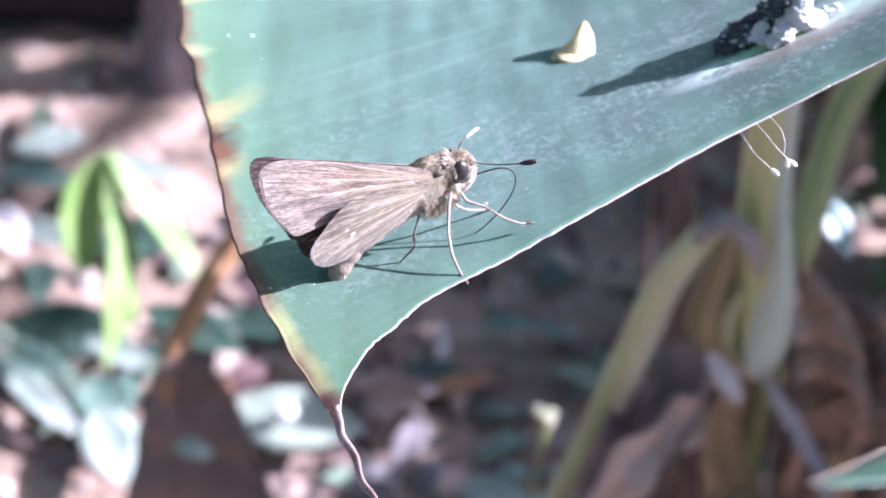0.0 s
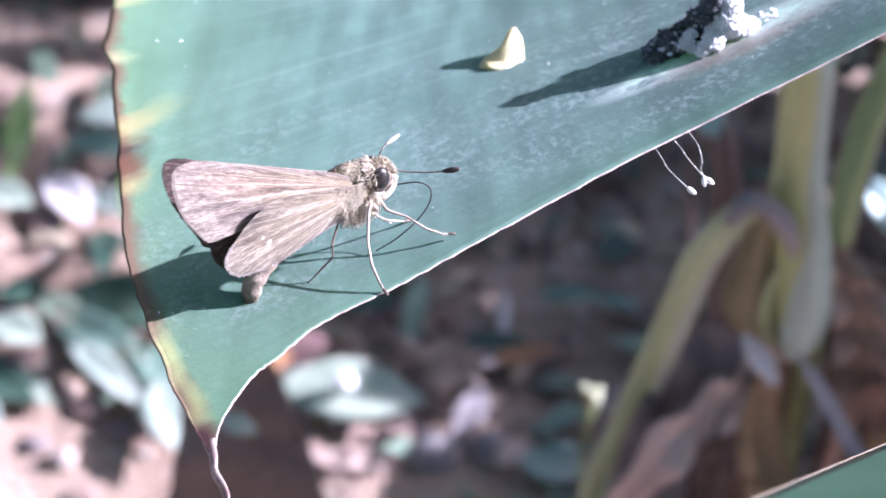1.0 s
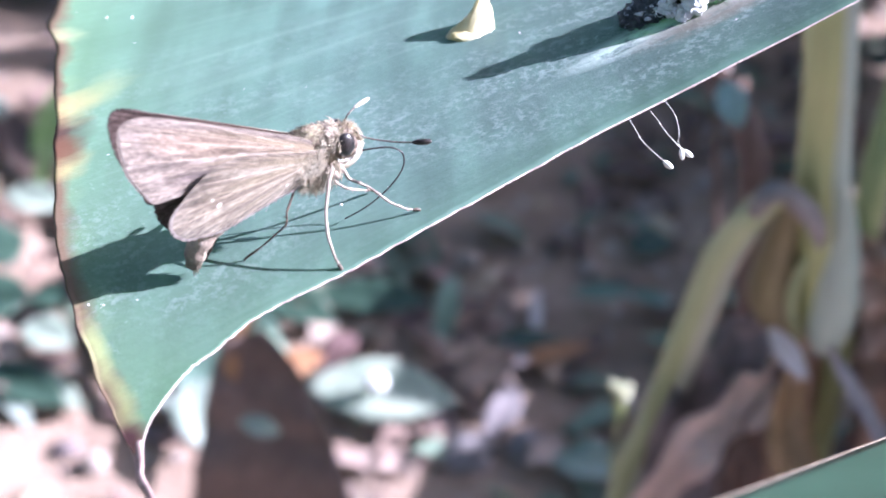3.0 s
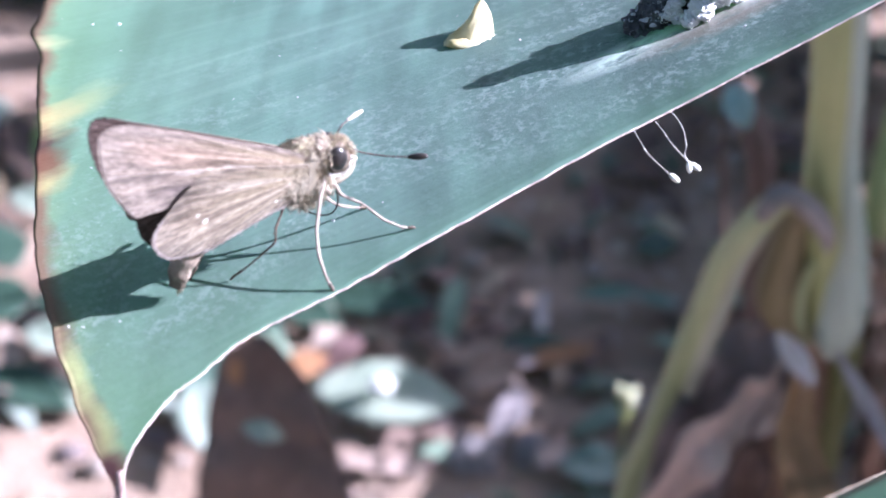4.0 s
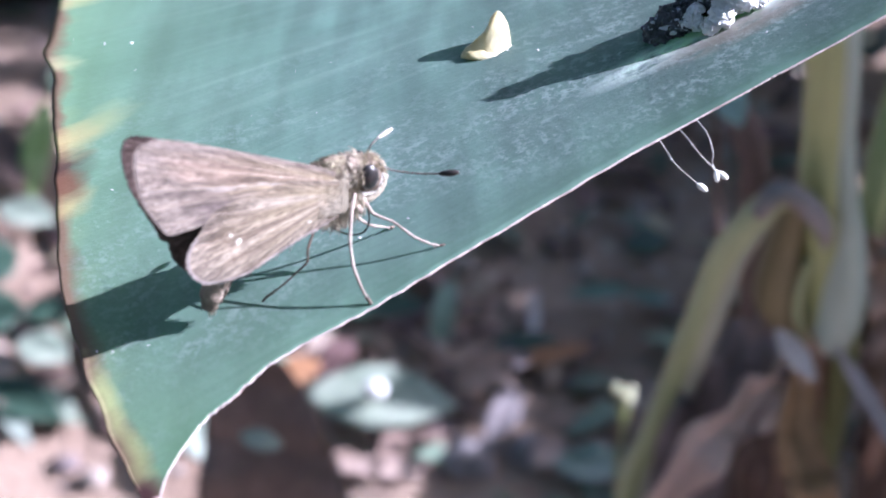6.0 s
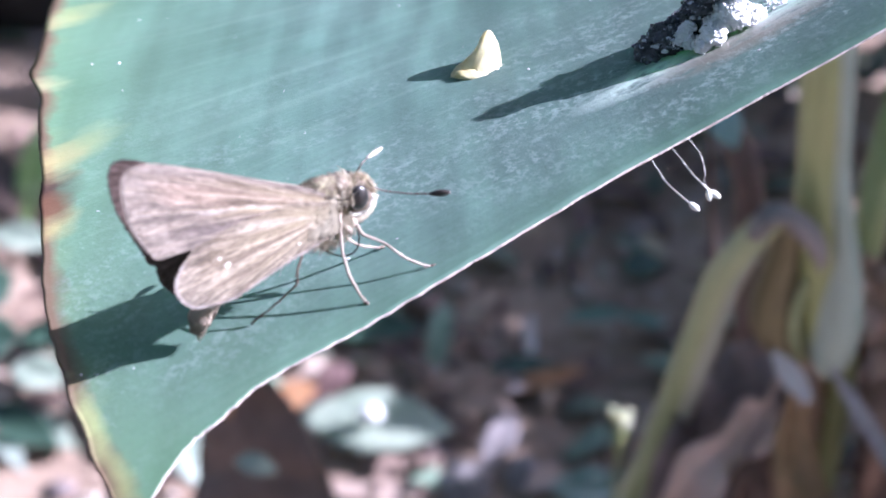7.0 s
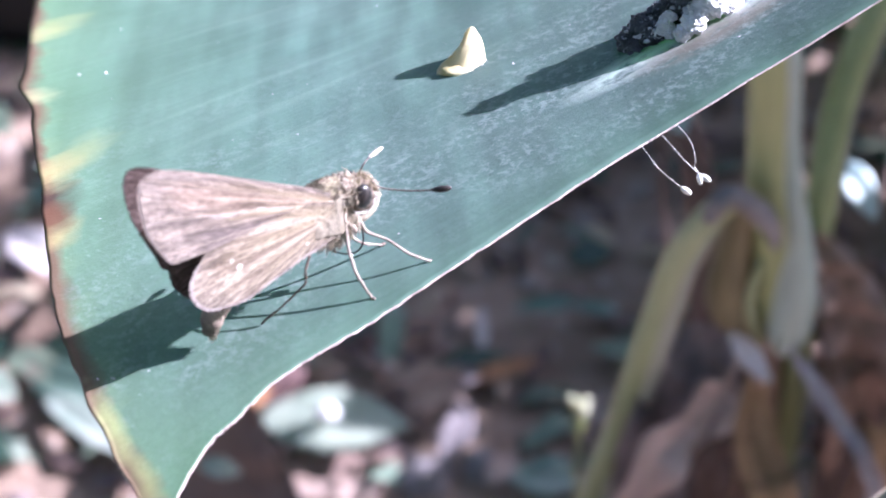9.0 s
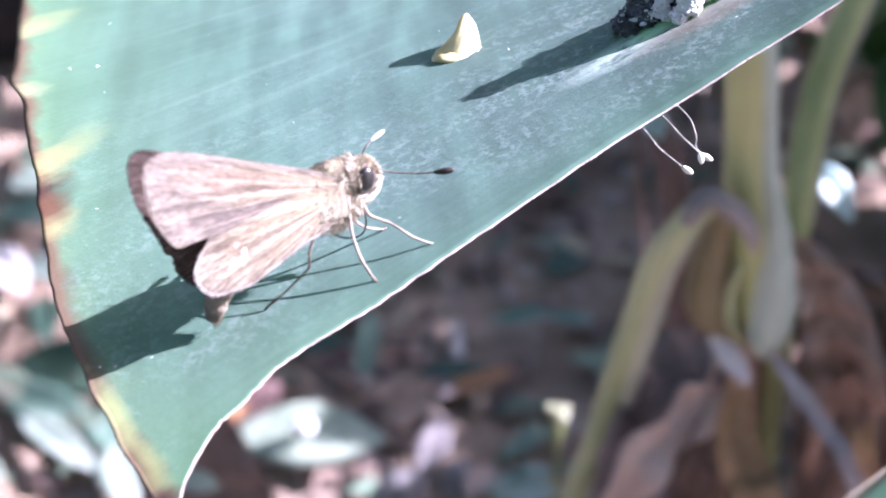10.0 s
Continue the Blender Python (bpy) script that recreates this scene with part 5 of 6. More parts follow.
hanging("withered_flap", [(0.0915, 0.3365, 0.5065), (0.0945, 0.3340, 0.5035), (0.0975, 0.3312, 0.5003), (0.1014, 0.3275, 0.4960)], [0.002, 0.0058, 0.0065, 0.002], MAUVE_DRY, "pale curled flap of dry sheath", up=(0.0, -0.8, 0.6), fold=0.4, wave=0.2, thick=0.0007)
hanging("withered_strip", [(0.1290, 0.3500, 0.4960), (0.1341, 0.3464, 0.4831), (0.1354, 0.3381, 0.4729), (0.1378, 0.3307, 0.4639), (0.14, 0.33, 0.42), (0.14, 0.335, 0.2), (0.14, 0.34, 0.01)], [0.003, 0.006, 0.0075, 0.0075, 0.007, 0.006, 0.004], DRY_YELLOW, "narrow yellow-brown dry leaf strip", up=(0.0, -0.9, 0.4), fold=0.4, wave=0.1, thick=0.0007, seed=3.0)
hanging("withered_leaf", [(0.112, 0.352, 0.528), (0.119, 0.346, 0.522), (0.126, 0.342, 0.508), (0.130, 0.338, 0.490), (0.132, 0.336, 0.46), (0.13, 0.34, 0.25), (0.128, 0.345, 0.01)], [0.004, 0.012, 0.019, 0.021, 0.020, 0.018, 0.01], DRY_LEAF, "crumpled reddish brown dead leaf", up=(-0.2, -0.8, 0.5), fold=0.8, wave=0.9, lobes=8.0, thick=0.0008, n=40)
hanging("withered_leaf", [(0.124, 0.356, 0.515), (0.136, 0.350, 0.508), (0.145, 0.345, 0.492), (0.149, 0.343, 0.468), (0.15, 0.345, 0.25), (0.15, 0.35, 0.01)], [0.004, 0.013, 0.018, 0.019, 0.016, 0.01], DEAD_BROWN, "brown dead leaf folded against the stem", up=(-0.2, -0.8, 0.5), fold=0.7, wave=0.8, lobes=7.0, thick=0.0008, n=40, seed=6.0)
hanging("withered_leaf", [(0.118, 0.350, 0.500), (0.122, 0.343, 0.488), (0.124, 0.337, 0.470), (0.122, 0.332, 0.45), (0.12, 0.333, 0.25), (0.12, 0.34, 0.01)], [0.003, 0.008, 0.011, 0.011, 0.009, 0.006], DEAD_DARK, "dark brown curled dead leaf", up=(0.2, -0.8, 0.5), fold=0.8, wave=0.7, lobes=6.0, thick=0.0008, n=34, seed=8.0)
# a dead leaf on a long brown stalk in front of the lit soil
dead = thing("dead_leaf", (-0.06, 0.45, 0.0), "dark brown dead leaf drooping on a bent rusty stalk", "dead leaf")
dl = lambda *pts: [Vector(p) - Vector((-0.06, 0.45, 0.0)) for p in pts]
part("stalk", smooth_tube(dl((0.100, 0.40, 0.60), (0.05, 0.47, 0.55), (-0.02, 0.50, 0.47), (-0.052, 0.491, 0.420), (-0.066, 0.477, 0.401), (-0.077, 0.460, 0.378), (-0.075, 0.455, 0.36)), 0.005, 0.0046, 40, 10), STALK_BROWN, dead, "rusty brown bent stalk")
part("blade", leaf_sheet(dl((-0.072, 0.462, 0.388), (-0.069, 0.457, 0.372), (-0.066, 0.447, 0.352), (-0.064, 0.438, 0.334), (-0.062, 0.432, 0.28), (-0.06, 0.43, 0.15), (-0.058, 0.44, 0.0)), [0.016, 0.034, 0.046, 0.058, 0.075, 0.07, 0.02], up=(0.1, -0.8, 0.6), fold=0.25, wave=0.15, thick=0.0008), DEAD_BROWN, dead, "dark brown limp blade")

# the lower leaf close to the lens
low = thing("lower_leaf", (0.06, 0.11, 0.69), "smooth green leaf with a pinkish rim, close by the broad leaf", "leaf")
lv = lambda *pts: [Vector(p) - Vector((0.06, 0.11, 0.69)) for p in pts]
rim_start, rim_run = Vector((0.012, 0.0476, 0.7612)) - Vector((0.06, 0.11, 0.69)), Vector((0.0259, 0.0400, -0.0356))
steps = (-0.5, 0.0, 0.5, 1.0, 1.6, 2.2)
far_line = spline([rim_start + rim_run * s for s in steps], 40)
near_line = spline([rim_start + rim_run * s + Vector((0.020, 0.0075, -0.0045)) * w for s, w in zip(steps, (0.75, 1.1, 1.3, 1.3, 0.9, 0.1))], 40)
lgrid = [[a.lerp(b, j / 14) + Vector((0, 0, -0.0006 * math.sin(j / 14 * 3.1))) for j in range(15)] for a, b in zip(near_line, far_line)]
part("blade", sheet(lgrid, 0.0001), NEAR_LEAF, low)
part("margin", tube(far_line, 0.00005, 7), PINK_RIM, low, "pinkish leaf rim")
part("stalk", smooth_tube([tuple(far_line[-1]), *[tuple(q) for q in lv((0.10, 0.15, 0.67), (0.17, 0.16, 0.62), (0.22, 0.18, 0.4), (0.23, 0.19, -0.02))]], 0.001, 0.004, 30, 8), PETIOLE, low)


# ---- undergrowth on the soil ----
def on_ground(x, y, lift=0.0):
    return Vector((x, y, ground_height(x, y) + lift))


def lying(name, x, y, length, width, turn, mat, label, tilt=0.1, category="fallen leaf", group="", fold=0.2, wave=0.15, lift=0.004, seed=0.0):
    at = on_ground(x, y, lift)
    d = Vector((math.cos(turn), math.sin(turn), 0))
    up = Vector((0, 0, 1))
    pts = [d * (length * (u - 0.5)) + up * (tilt * length * u * (1 - 0.4 * u)) for u in (0, 0.25, 0.5, 0.75, 1)]
    return build_leaf(name, at, pts, [width * 0.15, width * 0.8, width, width * 0.7, 0.001], mat, label, category, group, up=(0.05, -0.25, 1), fold=fold, wave=wave, thick=0.0006, n=16, nv=7, seed=seed)


lying("fallen_leaf", -0.035, 0.805, 0.105, 0.050, radians(-14), BLEACHED, "bleached pale green broad fallen leaf", 0.12, fold=0.04, wave=0.03, lift=0.012)
lying("fallen_leaf", -0.092, 0.835, 0.034, 0.022, radians(20), ORANGE_DRY, "small orange-brown fallen leaf", 0.2, lift=0.01)
lying("fallen_leaf", -0.030, 0.752, 0.075, 0.016, radians(-6), PINK_DRY, "pinkish dry leaf strip on soil", 0.1, lift=0.006)
lying("fallen_leaf", -0.124, 0.868, 0.045, 0.026, radians(-40), GREY_GREEN, "pale green fallen leaf on soil", 0.35, lift=0.008)
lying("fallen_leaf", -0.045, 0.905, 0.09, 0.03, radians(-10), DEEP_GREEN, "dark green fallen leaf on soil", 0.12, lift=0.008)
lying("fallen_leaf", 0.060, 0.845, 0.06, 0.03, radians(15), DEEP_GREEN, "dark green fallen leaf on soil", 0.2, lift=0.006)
lying("fallen_leaf", 0.118, 0.889, 0.045, 0.014, radians(-5), GREY_GREEN, "small grey-green leaf on shaded soil", 0.25, lift=0.02)
lying("fallen_leaf", 0.150, 0.878, 0.030, 0.012, radians(-40), GREY_GREEN, "small grey-green leaf on shaded soil", 0.3, lift=0.02)
lying("fallen_leaf", -0.215, 0.86, 0.10, 0.034, radians(-38), GREY_GREEN, "grey-green fallen leaf in the sun", 0.15, lift=0.008)
lying("fallen_leaf", -0.162, 0.83, 0.062, 0.048, radians(-70), GREY_GREEN, "broad pale fallen leaf in the sun", 0.2, lift=0.008)
lying("fallen_leaf", -0.10, 0.82, 0.03, 0.012, radians(-20), GREY_GREEN, "small pale leaf lying in shade", 0.1, lift=0.002)
lying("fallen_leaf", -0.24, 1.08, 0.07, 0.03, radians(-20), GREY_GREEN, "pale fallen leaf in the sun", 0.2, lift=0.008)
lying("fallen_leaf", -0.255, 1.0, 0.09, 0.035, radians(-60), MAUVE_DRY, "whitish dry leaf in the sun", 0.3, lift=0.01)
lying("fallen_leaf", -0.15, 1.0, 0.08, 0.04, radians(10), DEEP_GREEN, "dark green fallen leaf on soil", 0.15, lift=0.01)


def build_sprig(root, top, tip, width, label, mat=GREY_GREEN):
    """A single leaf on a thin stalk that rises from the soil."""
    at = on_ground(*root)
    p = thing("leaf_sprig", at, label, "plant")
    a, b = Vector(top) - at, Vector(tip) - at
    part("stalk", smooth_tube([(0, 0, -0.005), tuple(a * 0.5 + Vector((0.01, 0.01, 0))), tuple(a)], 0.0016, 0.001, 20, 7), DEAD_DARK, p)
    part("leaf", leaf_sheet([tuple(a), tuple(a.lerp(b, 0.35) + Vector((0, 0, 0.004))), tuple(a.lerp(b, 0.7) + Vector((0, 0, 0.003))), tuple(b)], (0.003, width, width * 0.9, 0.001), up=(0, -0.6, 0.8), fold=0.25, thick=0.0005, n=14, nv=7), mat, p)


build_sprig((0.17, 0.44), (0.1396, 0.4106, 0.5033), (0.1508, 0.3979, 0.4923), 0.0098, "bright bluish white leaf on a thin stalk behind the clump", BLUE_WHITE)
build_sprig((0.13, 0.47), (0.0836, 0.4112, 0.5306), (0.0907, 0.4055, 0.5243), 0.010, "pale blue-green leaf on a thin stalk behind the clump", TEAL_LEAF)


hanging("fallen_leaf", [(-0.0725, 0.4383, 0.3644), (-0.0677, 0.4362, 0.3656), (-0.0623, 0.4349, 0.3646), (-0.0575, 0.435, 0.3621)], [0.002, 0.0075, 0.0075, 0.001], BLEACHED, "small pale leaf caught on the dead leaf", up=(0.3, -0.5, 0.8), fold=0.05, wave=0.05)
for x, y, length, width, turn, mat, label, tilt in (
        (-0.303, 1.004, 0.054, 0.029, -28, BLEACHED, "bluish white leaf on the sunlit soil", 0.10),
        (-0.269, 0.861, 0.046, 0.030, -32, BLEACHED, "broad whitish leaf on the sunlit soil", 0.10),
        (-0.256, 0.809, 0.053, 0.025, -39, BLEACHED, "whitish leaf on the sunlit soil", 0.10),
        (-0.279, 0.794, 0.062, 0.014, -57, PALE_LEAF, "narrow pale green leaf on the soil", 0.10),
        (-0.365, 1.124, 0.045, 0.040, 66, PALE_LEAF, "pale green leaf on the far soil", 0.10),
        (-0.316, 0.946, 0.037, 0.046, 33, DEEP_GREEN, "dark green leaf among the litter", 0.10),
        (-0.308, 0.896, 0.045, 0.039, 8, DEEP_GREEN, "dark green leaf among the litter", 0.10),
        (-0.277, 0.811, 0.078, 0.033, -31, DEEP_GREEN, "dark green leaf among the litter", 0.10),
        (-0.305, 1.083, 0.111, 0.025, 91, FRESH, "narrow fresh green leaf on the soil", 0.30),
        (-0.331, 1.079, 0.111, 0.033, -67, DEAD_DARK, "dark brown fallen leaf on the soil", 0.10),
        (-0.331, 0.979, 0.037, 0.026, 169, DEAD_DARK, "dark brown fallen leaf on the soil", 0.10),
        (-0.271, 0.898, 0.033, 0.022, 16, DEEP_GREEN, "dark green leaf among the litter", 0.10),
        (-0.262, 0.836, 0.036, 0.019, -0, DEAD_DARK, "dark brown fallen leaf on the soil", 0.10),
        (-0.331, 0.940, 0.024, 0.020, 56, BLEACHED, "small whitish leaf among the litter", 0.10),
        (-0.203, 0.821, 0.10, 0.022, -50, PALE_LEAF, "long pale fallen leaf in the sun", 0.15),
        (-0.152, 0.776, 0.085, 0.040, -72, PALE_LEAF, "broad bluish white fallen leaf in the sun", 0.2),
        (-0.155, 0.870, 0.075, 0.020, -36, PALE_LEAF, "whitish leaf strip lying in the sun", 0.15),
        # the next two dark leaves stand in for a shaded gap and patch
        (-0.190, 0.895, 0.10, 0.050, -20, DEEP_GREEN, "dark green leaf filling the dark gap under the seedling", 0.05),
        (-0.105, 0.895, 0.09, 0.035, -35, DEEP_GREEN, "broad dark green leaf laid to darken a shaded patch", 0.08),
        (-0.223, 0.985, 0.085, 0.024, -45, PALE_LEAF, "lavender white leaf in the sun", 0.5),
        (-0.215, 0.925, 0.09, 0.024, -82, DEEP_GREEN, "dark green upright leaf beside the seedling", 0.6),
        (-0.150, 1.085, 0.11, 0.018, -30, PALE_LEAF, "whitish dry strip on the far soil", 0.1),
        (-0.235, 1.12, 0.06, 0.03, 10, PALE_LEAF, "bleached leaf on the far soil", 0.15),
        (0.036, 0.822, 0.05, 0.030, 30, LITTER_BROWN, "brown curled leaf in shade", 0.3),
        (0.079, 0.835, 0.06, 0.014, 10, ORANGE_DRY, "reddish dry leaf in shade", 0.2),
        (0.072, 0.893, 0.016, 0.008, 80, MAUVE_DRY, "small whitish scrap standing in the litter", 0.9),
        (0.098, 0.735, 0.05, 0.026, -20, PALE_LEAF, "pale green fallen leaf at the stalk's foot", 0.2),
        (0.122, 0.898, 0.030, 0.012, -4, PALE_LEAF, "small teal-white leaf in the litter", 0.1),
        (0.153, 0.89, 0.034, 0.012, -18, PALE_LEAF, "small teal-white leaf in the litter", 0.1),
        (0.071, 0.872, 0.028, 0.009, 85, MAUVE_DRY, "narrow whitish scrap standing in the litter", 0.6),
        (0.031, 0.825, 0.020, 0.014, 25, ORANGE_DRY, "small reddish dry leaf in shade", 0.2),
        (0.159, 0.954, 0.034, 0.024, 10, DEEP_GREEN, "round dark green leaf in shade", 0.1),
        (0.138, 0.729, 0.030, 0.014, 5, BLUE_WHITE, "bluish white leaf at the stalk's foot", 0.1),
        (0.051, 0.832, 0.030, 0.018, -10, DULL_MAUVE, "greyish mauve dry leaf in shade", 0.15),
        (0.072, 0.748, 0.030, 0.016, 40, PINK_DRY, "pinkish dry leaf in shade", 0.2),
        (0.045, 0.775, 0.045, 0.022, 60, DULL_MAUVE, "greyish curled dry leaf", 0.5)):
    lying("fallen_leaf", x, y, length, width, radians(turn), mat, label, tilt, lift=0.012, wave=0.06)


def build_stone(x, y, radii, mat, label):
    at = on_ground(x, y)
    tagged(mesh_object("stone", *lump((0, 0, 0), radii, 0.25, 1.6, 16, 22), mat), label, "stone").location = at


build_stone(0.0235, 0.757, (0.019, 0.016, 0.017), STONE, "pale mauve rounded stone on the soil")
build_stone(0.060, 0.760, (0.012, 0.014, 0.016), STONE, "small pale mauve stone on the soil")
# white lump laid here to imitate a bright sun fleck
tagged(mesh_object("sun_fleck", *lump(on_ground(-0.039, 0.803, 0.028), (0.008, 0.006, 0.006), 0.15, 1.5, 12, 16), DUNG_WHITE), "white lump in place of a sun fleck on a bleached leaf", "petal")


def build_seedling():
    """A low plant with narrow bright leaves standing in the sunlit soil."""
    at = on_ground(-0.152, 0.93)
    p = thing("seedling", at, "low seedling with narrow sunlit bright green leaves", "plant")
    g = lambda *pts: [Vector(q) - at for q in pts]
    part("stalk", smooth_tube(g(at, (-0.152, 0.92, 0.09), (-0.153, 0.89, 0.174)), 0.0035, 0.002, 16, 8), FRESH, p)
    for pts, w in ((((-0.156, 0.890, 0.173), (-0.166, 0.886, 0.157), (-0.173, 0.876, 0.137), (-0.174, 0.864, 0.118), (-0.172, 0.853, 0.101)), (0.008, 0.030, 0.036, 0.028, 0.003)),
                   (((-0.154, 0.889, 0.172), (-0.153, 0.878, 0.146), (-0.147, 0.862, 0.120), (-0.149, 0.838, 0.090), (-0.157, 0.810, 0.053)), (0.004, 0.013, 0.021, 0.021, 0.002)),
                   (((-0.154, 0.889, 0.174), (-0.142, 0.884, 0.156), (-0.126, 0.874, 0.137), (-0.110, 0.861, 0.120), (-0.094, 0.845, 0.103)), (0.005, 0.013, 0.017, 0.015, 0.002))):
        part("leaf", leaf_sheet(g(*pts), w, up=(0.6, -0.7, 0.45), fold=0.12, wave=0.05, thick=0.0004, n=18, nv=7), FRESH, p)


def build_buds():
    at = on_ground(0.08, 0.49)
    p = thing("budding_herb", at, "slender herb with a cluster of cream-yellow buds", "plant")
    top = Vector((0.0730, 0.468, 0.350)) - at
    part("stalk", smooth_tube([(0, 0, 0), tuple(top * 0.4 + Vector((0.01, 0, 0))), tuple(top * 0.8), tuple(top)], 0.0016, 0.0008, 24, 8), SHEATH, p)
    rng = random.Random(2)
    for i in range(6):
        c = top + Vector((rng.uniform(-0.004, 0.003), rng.uniform(-0.003, 0.003), rng.uniform(-0.005, 0.006)))
        part("bud", lump(c, (0.0017, 0.0016, 0.0021), 0.15, 2.0, 8, 10), BUD, p)
        part("twig", smooth_tube([tuple(top * 0.93), tuple((top * 0.93).lerp(c, 0.6) + Vector((0, 0, 0.001))), tuple(c)], 0.0006, 0.0004, 8, 6), SHEATH, p)
    for s in (-1, 1):
        part("leaf", leaf_sheet([tuple(top * 0.9), tuple(top * 0.9 + Vector((s * 0.012, -0.004, 0.006))), tuple(top * 0.9 + Vector((s * 0.022, -0.006, 0.002)))], (0.002, 0.009, 0.001), fold=0.2, thick=0.0004, n=10, nv=5), GREY_GREEN, p)


build_seedling()
build_buds()


def build_log():
    # log shape added where the far soil is only in deep shade
    at = on_ground(-0.36, 1.38)
    log = thing("shade_log", at, "dark log shape added for deep shade on the far soil", "log")
    part("trunk", smooth_tube([(-0.5, 0.06, 0.05), (-0.2, 0.02, 0.055), (0.05, 0.0, 0.05), (0.2, -0.02, 0.045)], 0.085, 0.06, 30, 16, wobble=0.15), SHADE_LOG, log)
    at = on_ground(-0.150, 1.235)
    stump = thing("grey_stump", at, "grey-brown broken stump rising from the soil", "stump")
    part("trunk", smooth_tube([(0, 0, -0.01), (0.004, 0.01, 0.08), (0.004, 0.02, 0.2), (0.01, 0.04, 0.5)], 0.026, 0.018, 26, 14, wobble=0.2), BARK, stump)


build_log()


def build_litter():
    """Uncountable fallen leaves and pebbles around the clump."""
    rng = random.Random(21)
    groups = {"brown": [], "green": [], "dark": [], "stone": []}
    for i in range(1300):
        x, y = rng.uniform(-0.6, 0.6), rng.uniform(0.55, 1.7)
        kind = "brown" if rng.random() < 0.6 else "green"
        # darker leaves on this side put the clump's shade into the litter's colour
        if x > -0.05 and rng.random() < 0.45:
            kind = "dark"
        if x < -0.1 and rng.random() < 0.6:
            continue
        length = rng.uniform(0.015, 0.055) * (1.2 if kind == "green" else 1.0)
        a = rng.uniform(0, 6.283)
        at = on_ground(x, y, 0.003 + 0.006 * rng.random())
        d = Vector((math.cos(a), math.sin(a), rng.uniform(-0.15, 0.3)))
        pts = [at + d * length * (u - 0.5) + Vector((0, 0, 0.12 * length * math.sin(u * 3.1) * rng.uniform(-0.3, 1.5))) for u in (0, 0.33, 0.67, 1)]
        w = length * rng.uniform(0.25, 0.5)
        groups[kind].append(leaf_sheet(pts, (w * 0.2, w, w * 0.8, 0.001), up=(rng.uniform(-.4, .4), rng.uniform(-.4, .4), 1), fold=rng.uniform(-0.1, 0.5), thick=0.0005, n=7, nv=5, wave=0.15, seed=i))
    for i in range(700):
        x, y = rng.uniform(-0.6, 0.5), rng.uniform(0.6, 1.7)
        r = rng.choice([0.002, 0.003, 0.004, 0.006, 0.009])
        groups["stone"].append(lump(on_ground(x, y, r * 0.3), (r * rng.uniform(0.8, 1.5), r, r * 0.6), 0.3, 1.5, 5, 8))
    for key, mat, label in (("brown", LITTER_BROWN, "brown withered leaf litter on the soil"), ("green", LITTER_GREEN, "greenish fallen leaves scattered on the soil"), ("dark", DEAD_DARK, "dark leaf litter deepening the clump's shade on the soil"), ("stone", PEBBLE, "small pinkish stones and clods")):
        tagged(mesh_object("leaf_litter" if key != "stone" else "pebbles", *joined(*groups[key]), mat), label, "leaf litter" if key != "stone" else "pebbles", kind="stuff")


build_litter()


# ---- unseen plants added beside the clump to shade the soil from the low sun ----
# places meant to be lit: leaves across their sun rays are left out, and how wide each chink is: a sprig, the white
# sun-fleck lump, the stone, a dry strip, open soil, the buds
SUNLIT = [(Vector(q), wide) for q, wide in (((0.145, 0.4044, 0.4978), 0.12), ((-0.039, 0.803, 0.035), 0.10), ((0.0235, 0.757, 0.03), 0.17), ((-0.03, 0.752, 0.012), 0.14), ((-0.2253, 0.7716, 0.02), 0.2), ((-0.179, 0.739, 0.02), 0.2), ((0.073, 0.468, 0.350), 0.05))]


def build_shade_plant(x, y, height, leaves, spread, seed):
    rng = random.Random(seed)
    at = on_ground(x, y)
    p = thing("shade_plant", at, "unseen broad-leaved plant added to shade the clump and soil", "plant", "plants of the clump")
    part("stem", smooth_tube([(0, 0, -0.01), (0.005, 0.004, height * 0.5), (0.0, 0.01, height * 0.92)], 0.008, 0.005, 16, 10), SHEATH, p)
    for i in range(leaves):
        z = height * (0.12 + 0.8 * (i + 0.5) / leaves)
        a = i * 2.4 + rng.uniform(-0.4, 0.4)
        d = Vector((math.cos(a) * 0.55, math.sin(a), 0))
        l = spread * rng.uniform(0.8, 1.15)
        pts = [(0, 0, z), tuple(d * l * 0.3 + Vector((0, 0, z + l * 0.28))), tuple(d * l * 0.7 + Vector((0, 0, z + l * 0.3))), tuple(d * l + Vector((0, 0, z + l * 0.02)))]
        if any(((at + q - lit).cross(to_sun)).length < wide * l + 0.010 for q in spline(pts, 12) for lit, wide in SUNLIT):
            continue
        part("leaf", leaf_sheet(pts, (0.01, l * 0.4, l * 0.42, 0.003), fold=0.25, wave=0.08, thick=0.0006, n=16, nv=7, seed=i), SUNLIT_GREEN, p)


for i, (nx, ny, nh, nl, ns) in enumerate(((0.50, 0.42, 0.80, 18, 0.20), (0.58, 0.52, 0.84, 18, 0.22), (0.44, 0.52, 0.76, 18, 0.18), (0.42, 0.41, 0.76, 18, 0.15), (0.56, 0.40, 0.84, 16, 0.18), (0.47, 0.62, 0.66, 14, 0.16), (0.41, 0.475, 0.60, 18, 0.16), (0.38, 0.505, 0.56, 16, 0.13), (0.46, 0.50, 0.52, 18, 0.17), (0.44, 0.475, 0.80, 24, 0.15), (0.47, 0.44, 0.74, 24, 0.16), (0.43, 0.435, 0.66, 20, 0.13), (0.45, 0.425, 0.72, 26, 0.11), (0.40, 0.41, 0.68, 24, 0.10), (0.38, 0.43, 0.66, 22, 0.10))):
    build_shade_plant(nx, ny - 0.055, nh * 1.13, nl, ns, 40 + i)
hedge = random.Random(77)
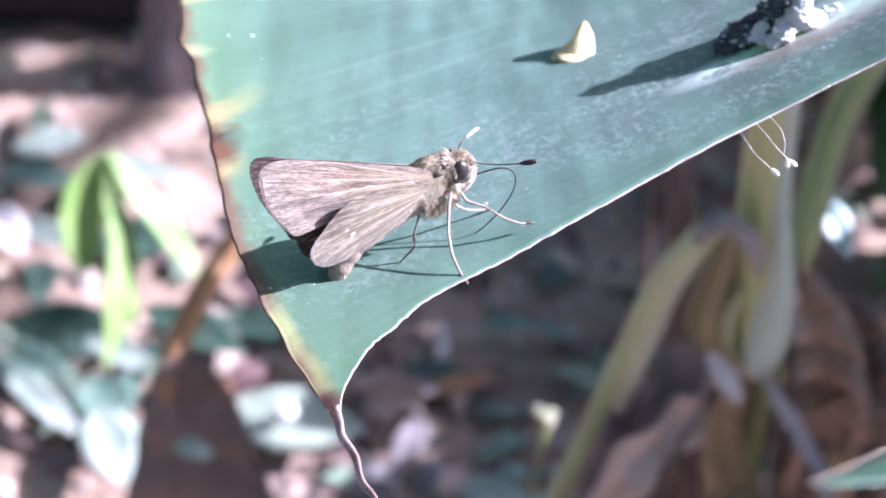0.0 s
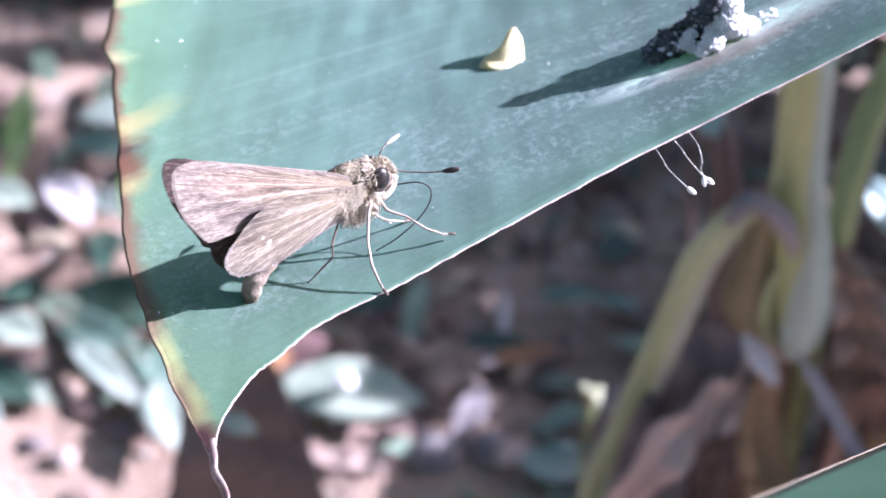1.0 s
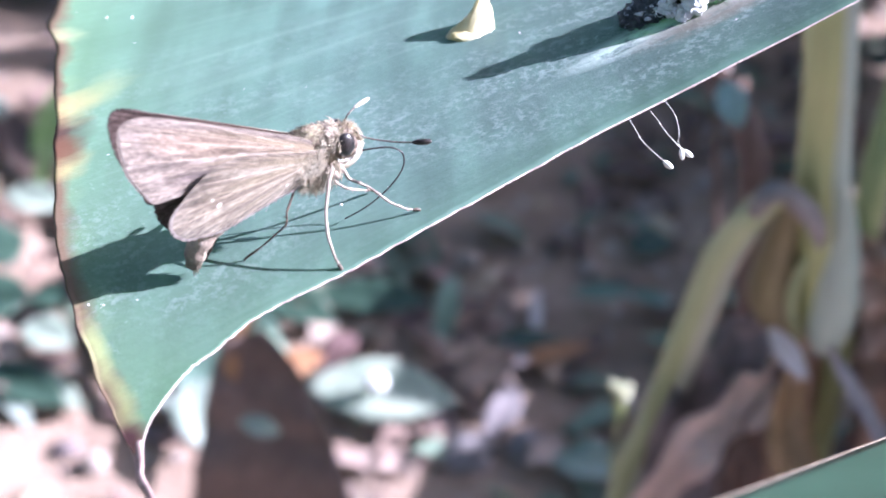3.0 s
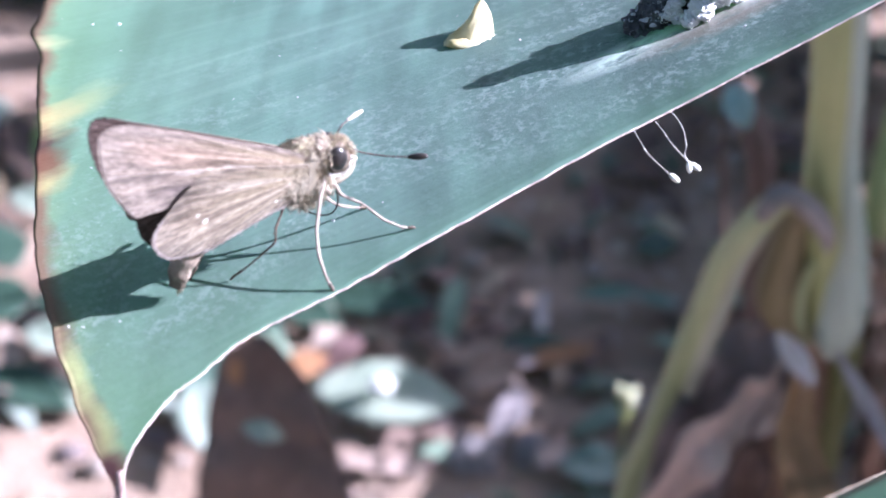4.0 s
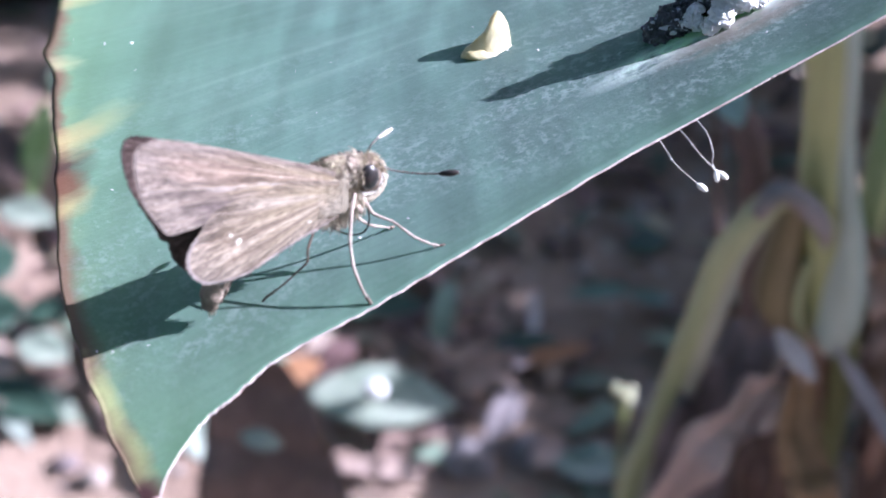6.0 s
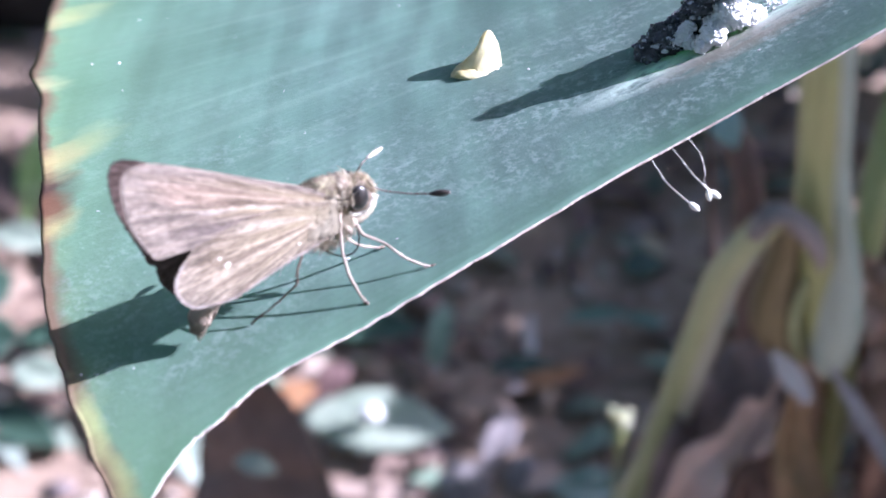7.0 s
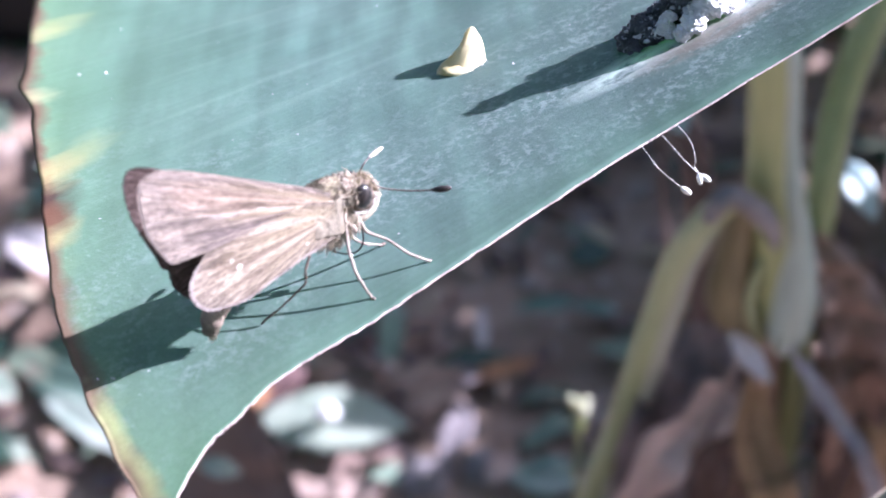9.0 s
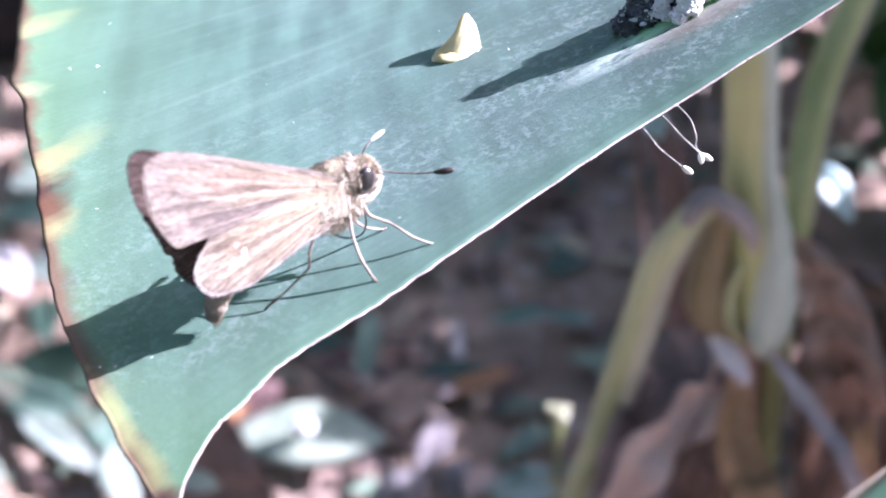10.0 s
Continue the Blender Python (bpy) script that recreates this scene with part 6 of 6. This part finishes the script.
for i in range(13):
    hx, hy = 0.47 + 0.09 * (i % 2) + hedge.uniform(-0.02, 0.02), 0.72 + 0.085 * i
    build_shade_plant(hx, hy - 0.055, (hx + 0.10) * 0.50, 17, 0.16, 60 + i)


# ---- unseen trees added all round to shut out most of the sky; the low sun comes in through a gap ----
def build_tree(x, y, height, seed):
    rng = random.Random(seed)
    at = on_ground(x, y)
    t = thing("tree", at, "unseen leafy tree added to shut out the sky", "tree", "trees round the thicket")
    part("trunk", smooth_tube([(0, 0, -0.05), (0.1, 0.05, height * 0.4), (0.0, 0.1, height * 0.85)], 0.12, 0.04, 20, 10, wobble=0.2), BARK, t)
    inward = Vector((-x, -y, 0)) * 0.2
    for k in range(7):
        u = 0.3 + 0.085 * k
        a = k * 2.4 + seed
        root = Vector((0.1 * (1 - u), 0.08, height * u))
        tip = root + Vector((math.cos(a) * (1.25 - 0.4 * u), math.sin(a) * (1.25 - 0.4 * u), 0.45)) + inward * u * u * 1.6
        part("limb", smooth_tube([tuple(root), tuple(root.lerp(tip, 0.5) + Vector((0, 0, 0.12))), tuple(tip)], 0.045, 0.012, 10, 7), BARK, t)
    leaves = []
    for k in range(1000):
        u = rng.random()
        a = rng.uniform(0, 6.283)
        r = rng.uniform(0.3, 1.0) ** 0.6 * (1.5 - 0.3 * u)
        c = Vector((math.cos(a) * r, math.sin(a) * r, height * (0.08 + 0.95 * u))) + inward * u * u * 2.2
        d = Vector((rng.uniform(-1, 1), rng.uniform(-1, 1), rng.uniform(-0.8, 0.4))).normalized()
        s = d.orthogonal().normalized() * rng.uniform(0.05, 0.09)
        l = d * rng.uniform(0.16, 0.30)
        n = d.cross(s).normalized() * 0.02
        leaves.append(([c, c + l * 0.5 + s + n, c + l, c + l * 0.5 - s + n, c + l * 0.5], [(0, 1, 4), (1, 2, 4), (2, 3, 4), (3, 0, 4)]))
    part("crown", joined(*leaves), FOLIAGE, t, "dense dark green crown", "stuff")


for i in range(11):
    az = radians(42 + i * 29)
    rad = 3.4 + 0.5 * math.sin(i * 2.1)
    build_tree(math.cos(az) * rad, 0.4 + math.sin(az) * rad, 4.6 + 0.7 * math.sin(i * 1.3), 90 + i)


# ---- what moves ----
def skipper_pose(dx, dy, dz, pitch, yaw, roll):
    """The butterfly's place and lean; millimetres along its own axes, degrees."""
    x, y, z = SKIPPER_AT
    a = radians(SKIPPER_TURN)
    return pose(x + (dx * math.cos(a) - dy * math.sin(a)) * MM, y + (dx * math.sin(a) + dy * math.cos(a)) * MM, z + dz * MM, roll, pitch, SKIPPER_TURN + yaw)


LEG_IN, LEG_TURN = (0.05, 0.75, 1.11), (10.9, -12.6, 6.4)


def motions():
    steps = [(0.0, -2.54, -0.47, -0.62, -11.4, -3.3, -1.8), (0.5, -1.91, -0.54, -0.43, -5.9, -0.1, -1.7), (1.0, -0.87, -0.47, -0.30, -6.3, 1.1, -3.3),
             (1.5, -0.08, -0.31, -0.08, -4.2, -0.4, -1.9), (2.0, 0.21, 0.02, 0.08, -2.2, 0.7, 0.6), (2.5, 0.14, 0.18, 0.13, -2.2, 0.7, 2.2),
             (3.0, 0.14, 0.21, 0.14, -1.9, 0.0, 2.5), (4.5, 0.02, 0.06, 0.03, -0.3, 0.1, 0.8), (5.0, 0, 0, 0, 0, 0, 0), (5.5, 0.11, -0.10, -0.09, 0.5, -0.1, -0.4),
             (7.0, 0.30, -0.20, -0.03, 0.2, 0.8, 0.9), (8.0, 0.20, -0.18, -0.06, 0.6, 1.3, 1.2), (9.0, 0.24, -0.25, -0.12, 0.6, 1.0, 0.9), (10.0, 0.29, -0.24, -0.18, 0.7, 1.2, 1.0)]
    walk(butterfly, [(t, skipper_pose(*d)) for t, *d in steps])
    # the hindwing turns its face slowly up to the sun
    hx, hy, hz = near_hind_pivot
    walk(near_hind, [(t, pose(hx, hy, hz, a, 0, 0)) for t, a in ((0.0, 10), (1.5, 8), (3.0, 6), (4.5, 2), (5.0, 0), (5.5, -3), (7.0, -6), (10.0, -8))])
    # the forewing is raised a little from behind it
    fx, fy, fz = near_fore_pivot
    walk(near_fore, [(t, pose(fx, fy, fz, 0, a, 0)) for t, a in ((0.0, -0.9), (1.0, -1.0), (2.0, -2.0), (3.0, -2.0), (4.5, -1.3), (5.5, -0.9), (7.0, -0.7), (10.0, -0.7))])
    # the uncurled proboscis is drawn in under the breast
    px, py, pz = MOUTH * MM
    reach = lambda a, back=0.0: pose(px - back * MM, py, pz, 0, a, 0)
    tucked = pose(px - 0.0012, py + 0.0006, pz + 0.0002, 20, 82, -20)
    walk(proboscis, [(0.0, reach(0)), (1.0, reach(10, 0.5)), (2.0, reach(24, 1.1)), (2.6, reach(12, 0.5)), (3.2, reach(3)), (3.6, pose(px, py, pz, 10, 40, -10)), (4.0, tucked), (10.0, tucked)])
    # the foreleg steps in from the rim
    lx, ly, lz = LEG_HIP * MM
    stand, moved = pose(lx, ly, lz), pose(lx + LEG_IN[0] * MM, ly + LEG_IN[1] * MM, lz + LEG_IN[2] * MM, *LEG_TURN)
    walk(near_leg, [(0.0, stand), (5.9, stand), (6.2, moved @ pose(0, 0, 0.0004)), (6.5, moved), (10.0, moved)])


motions()
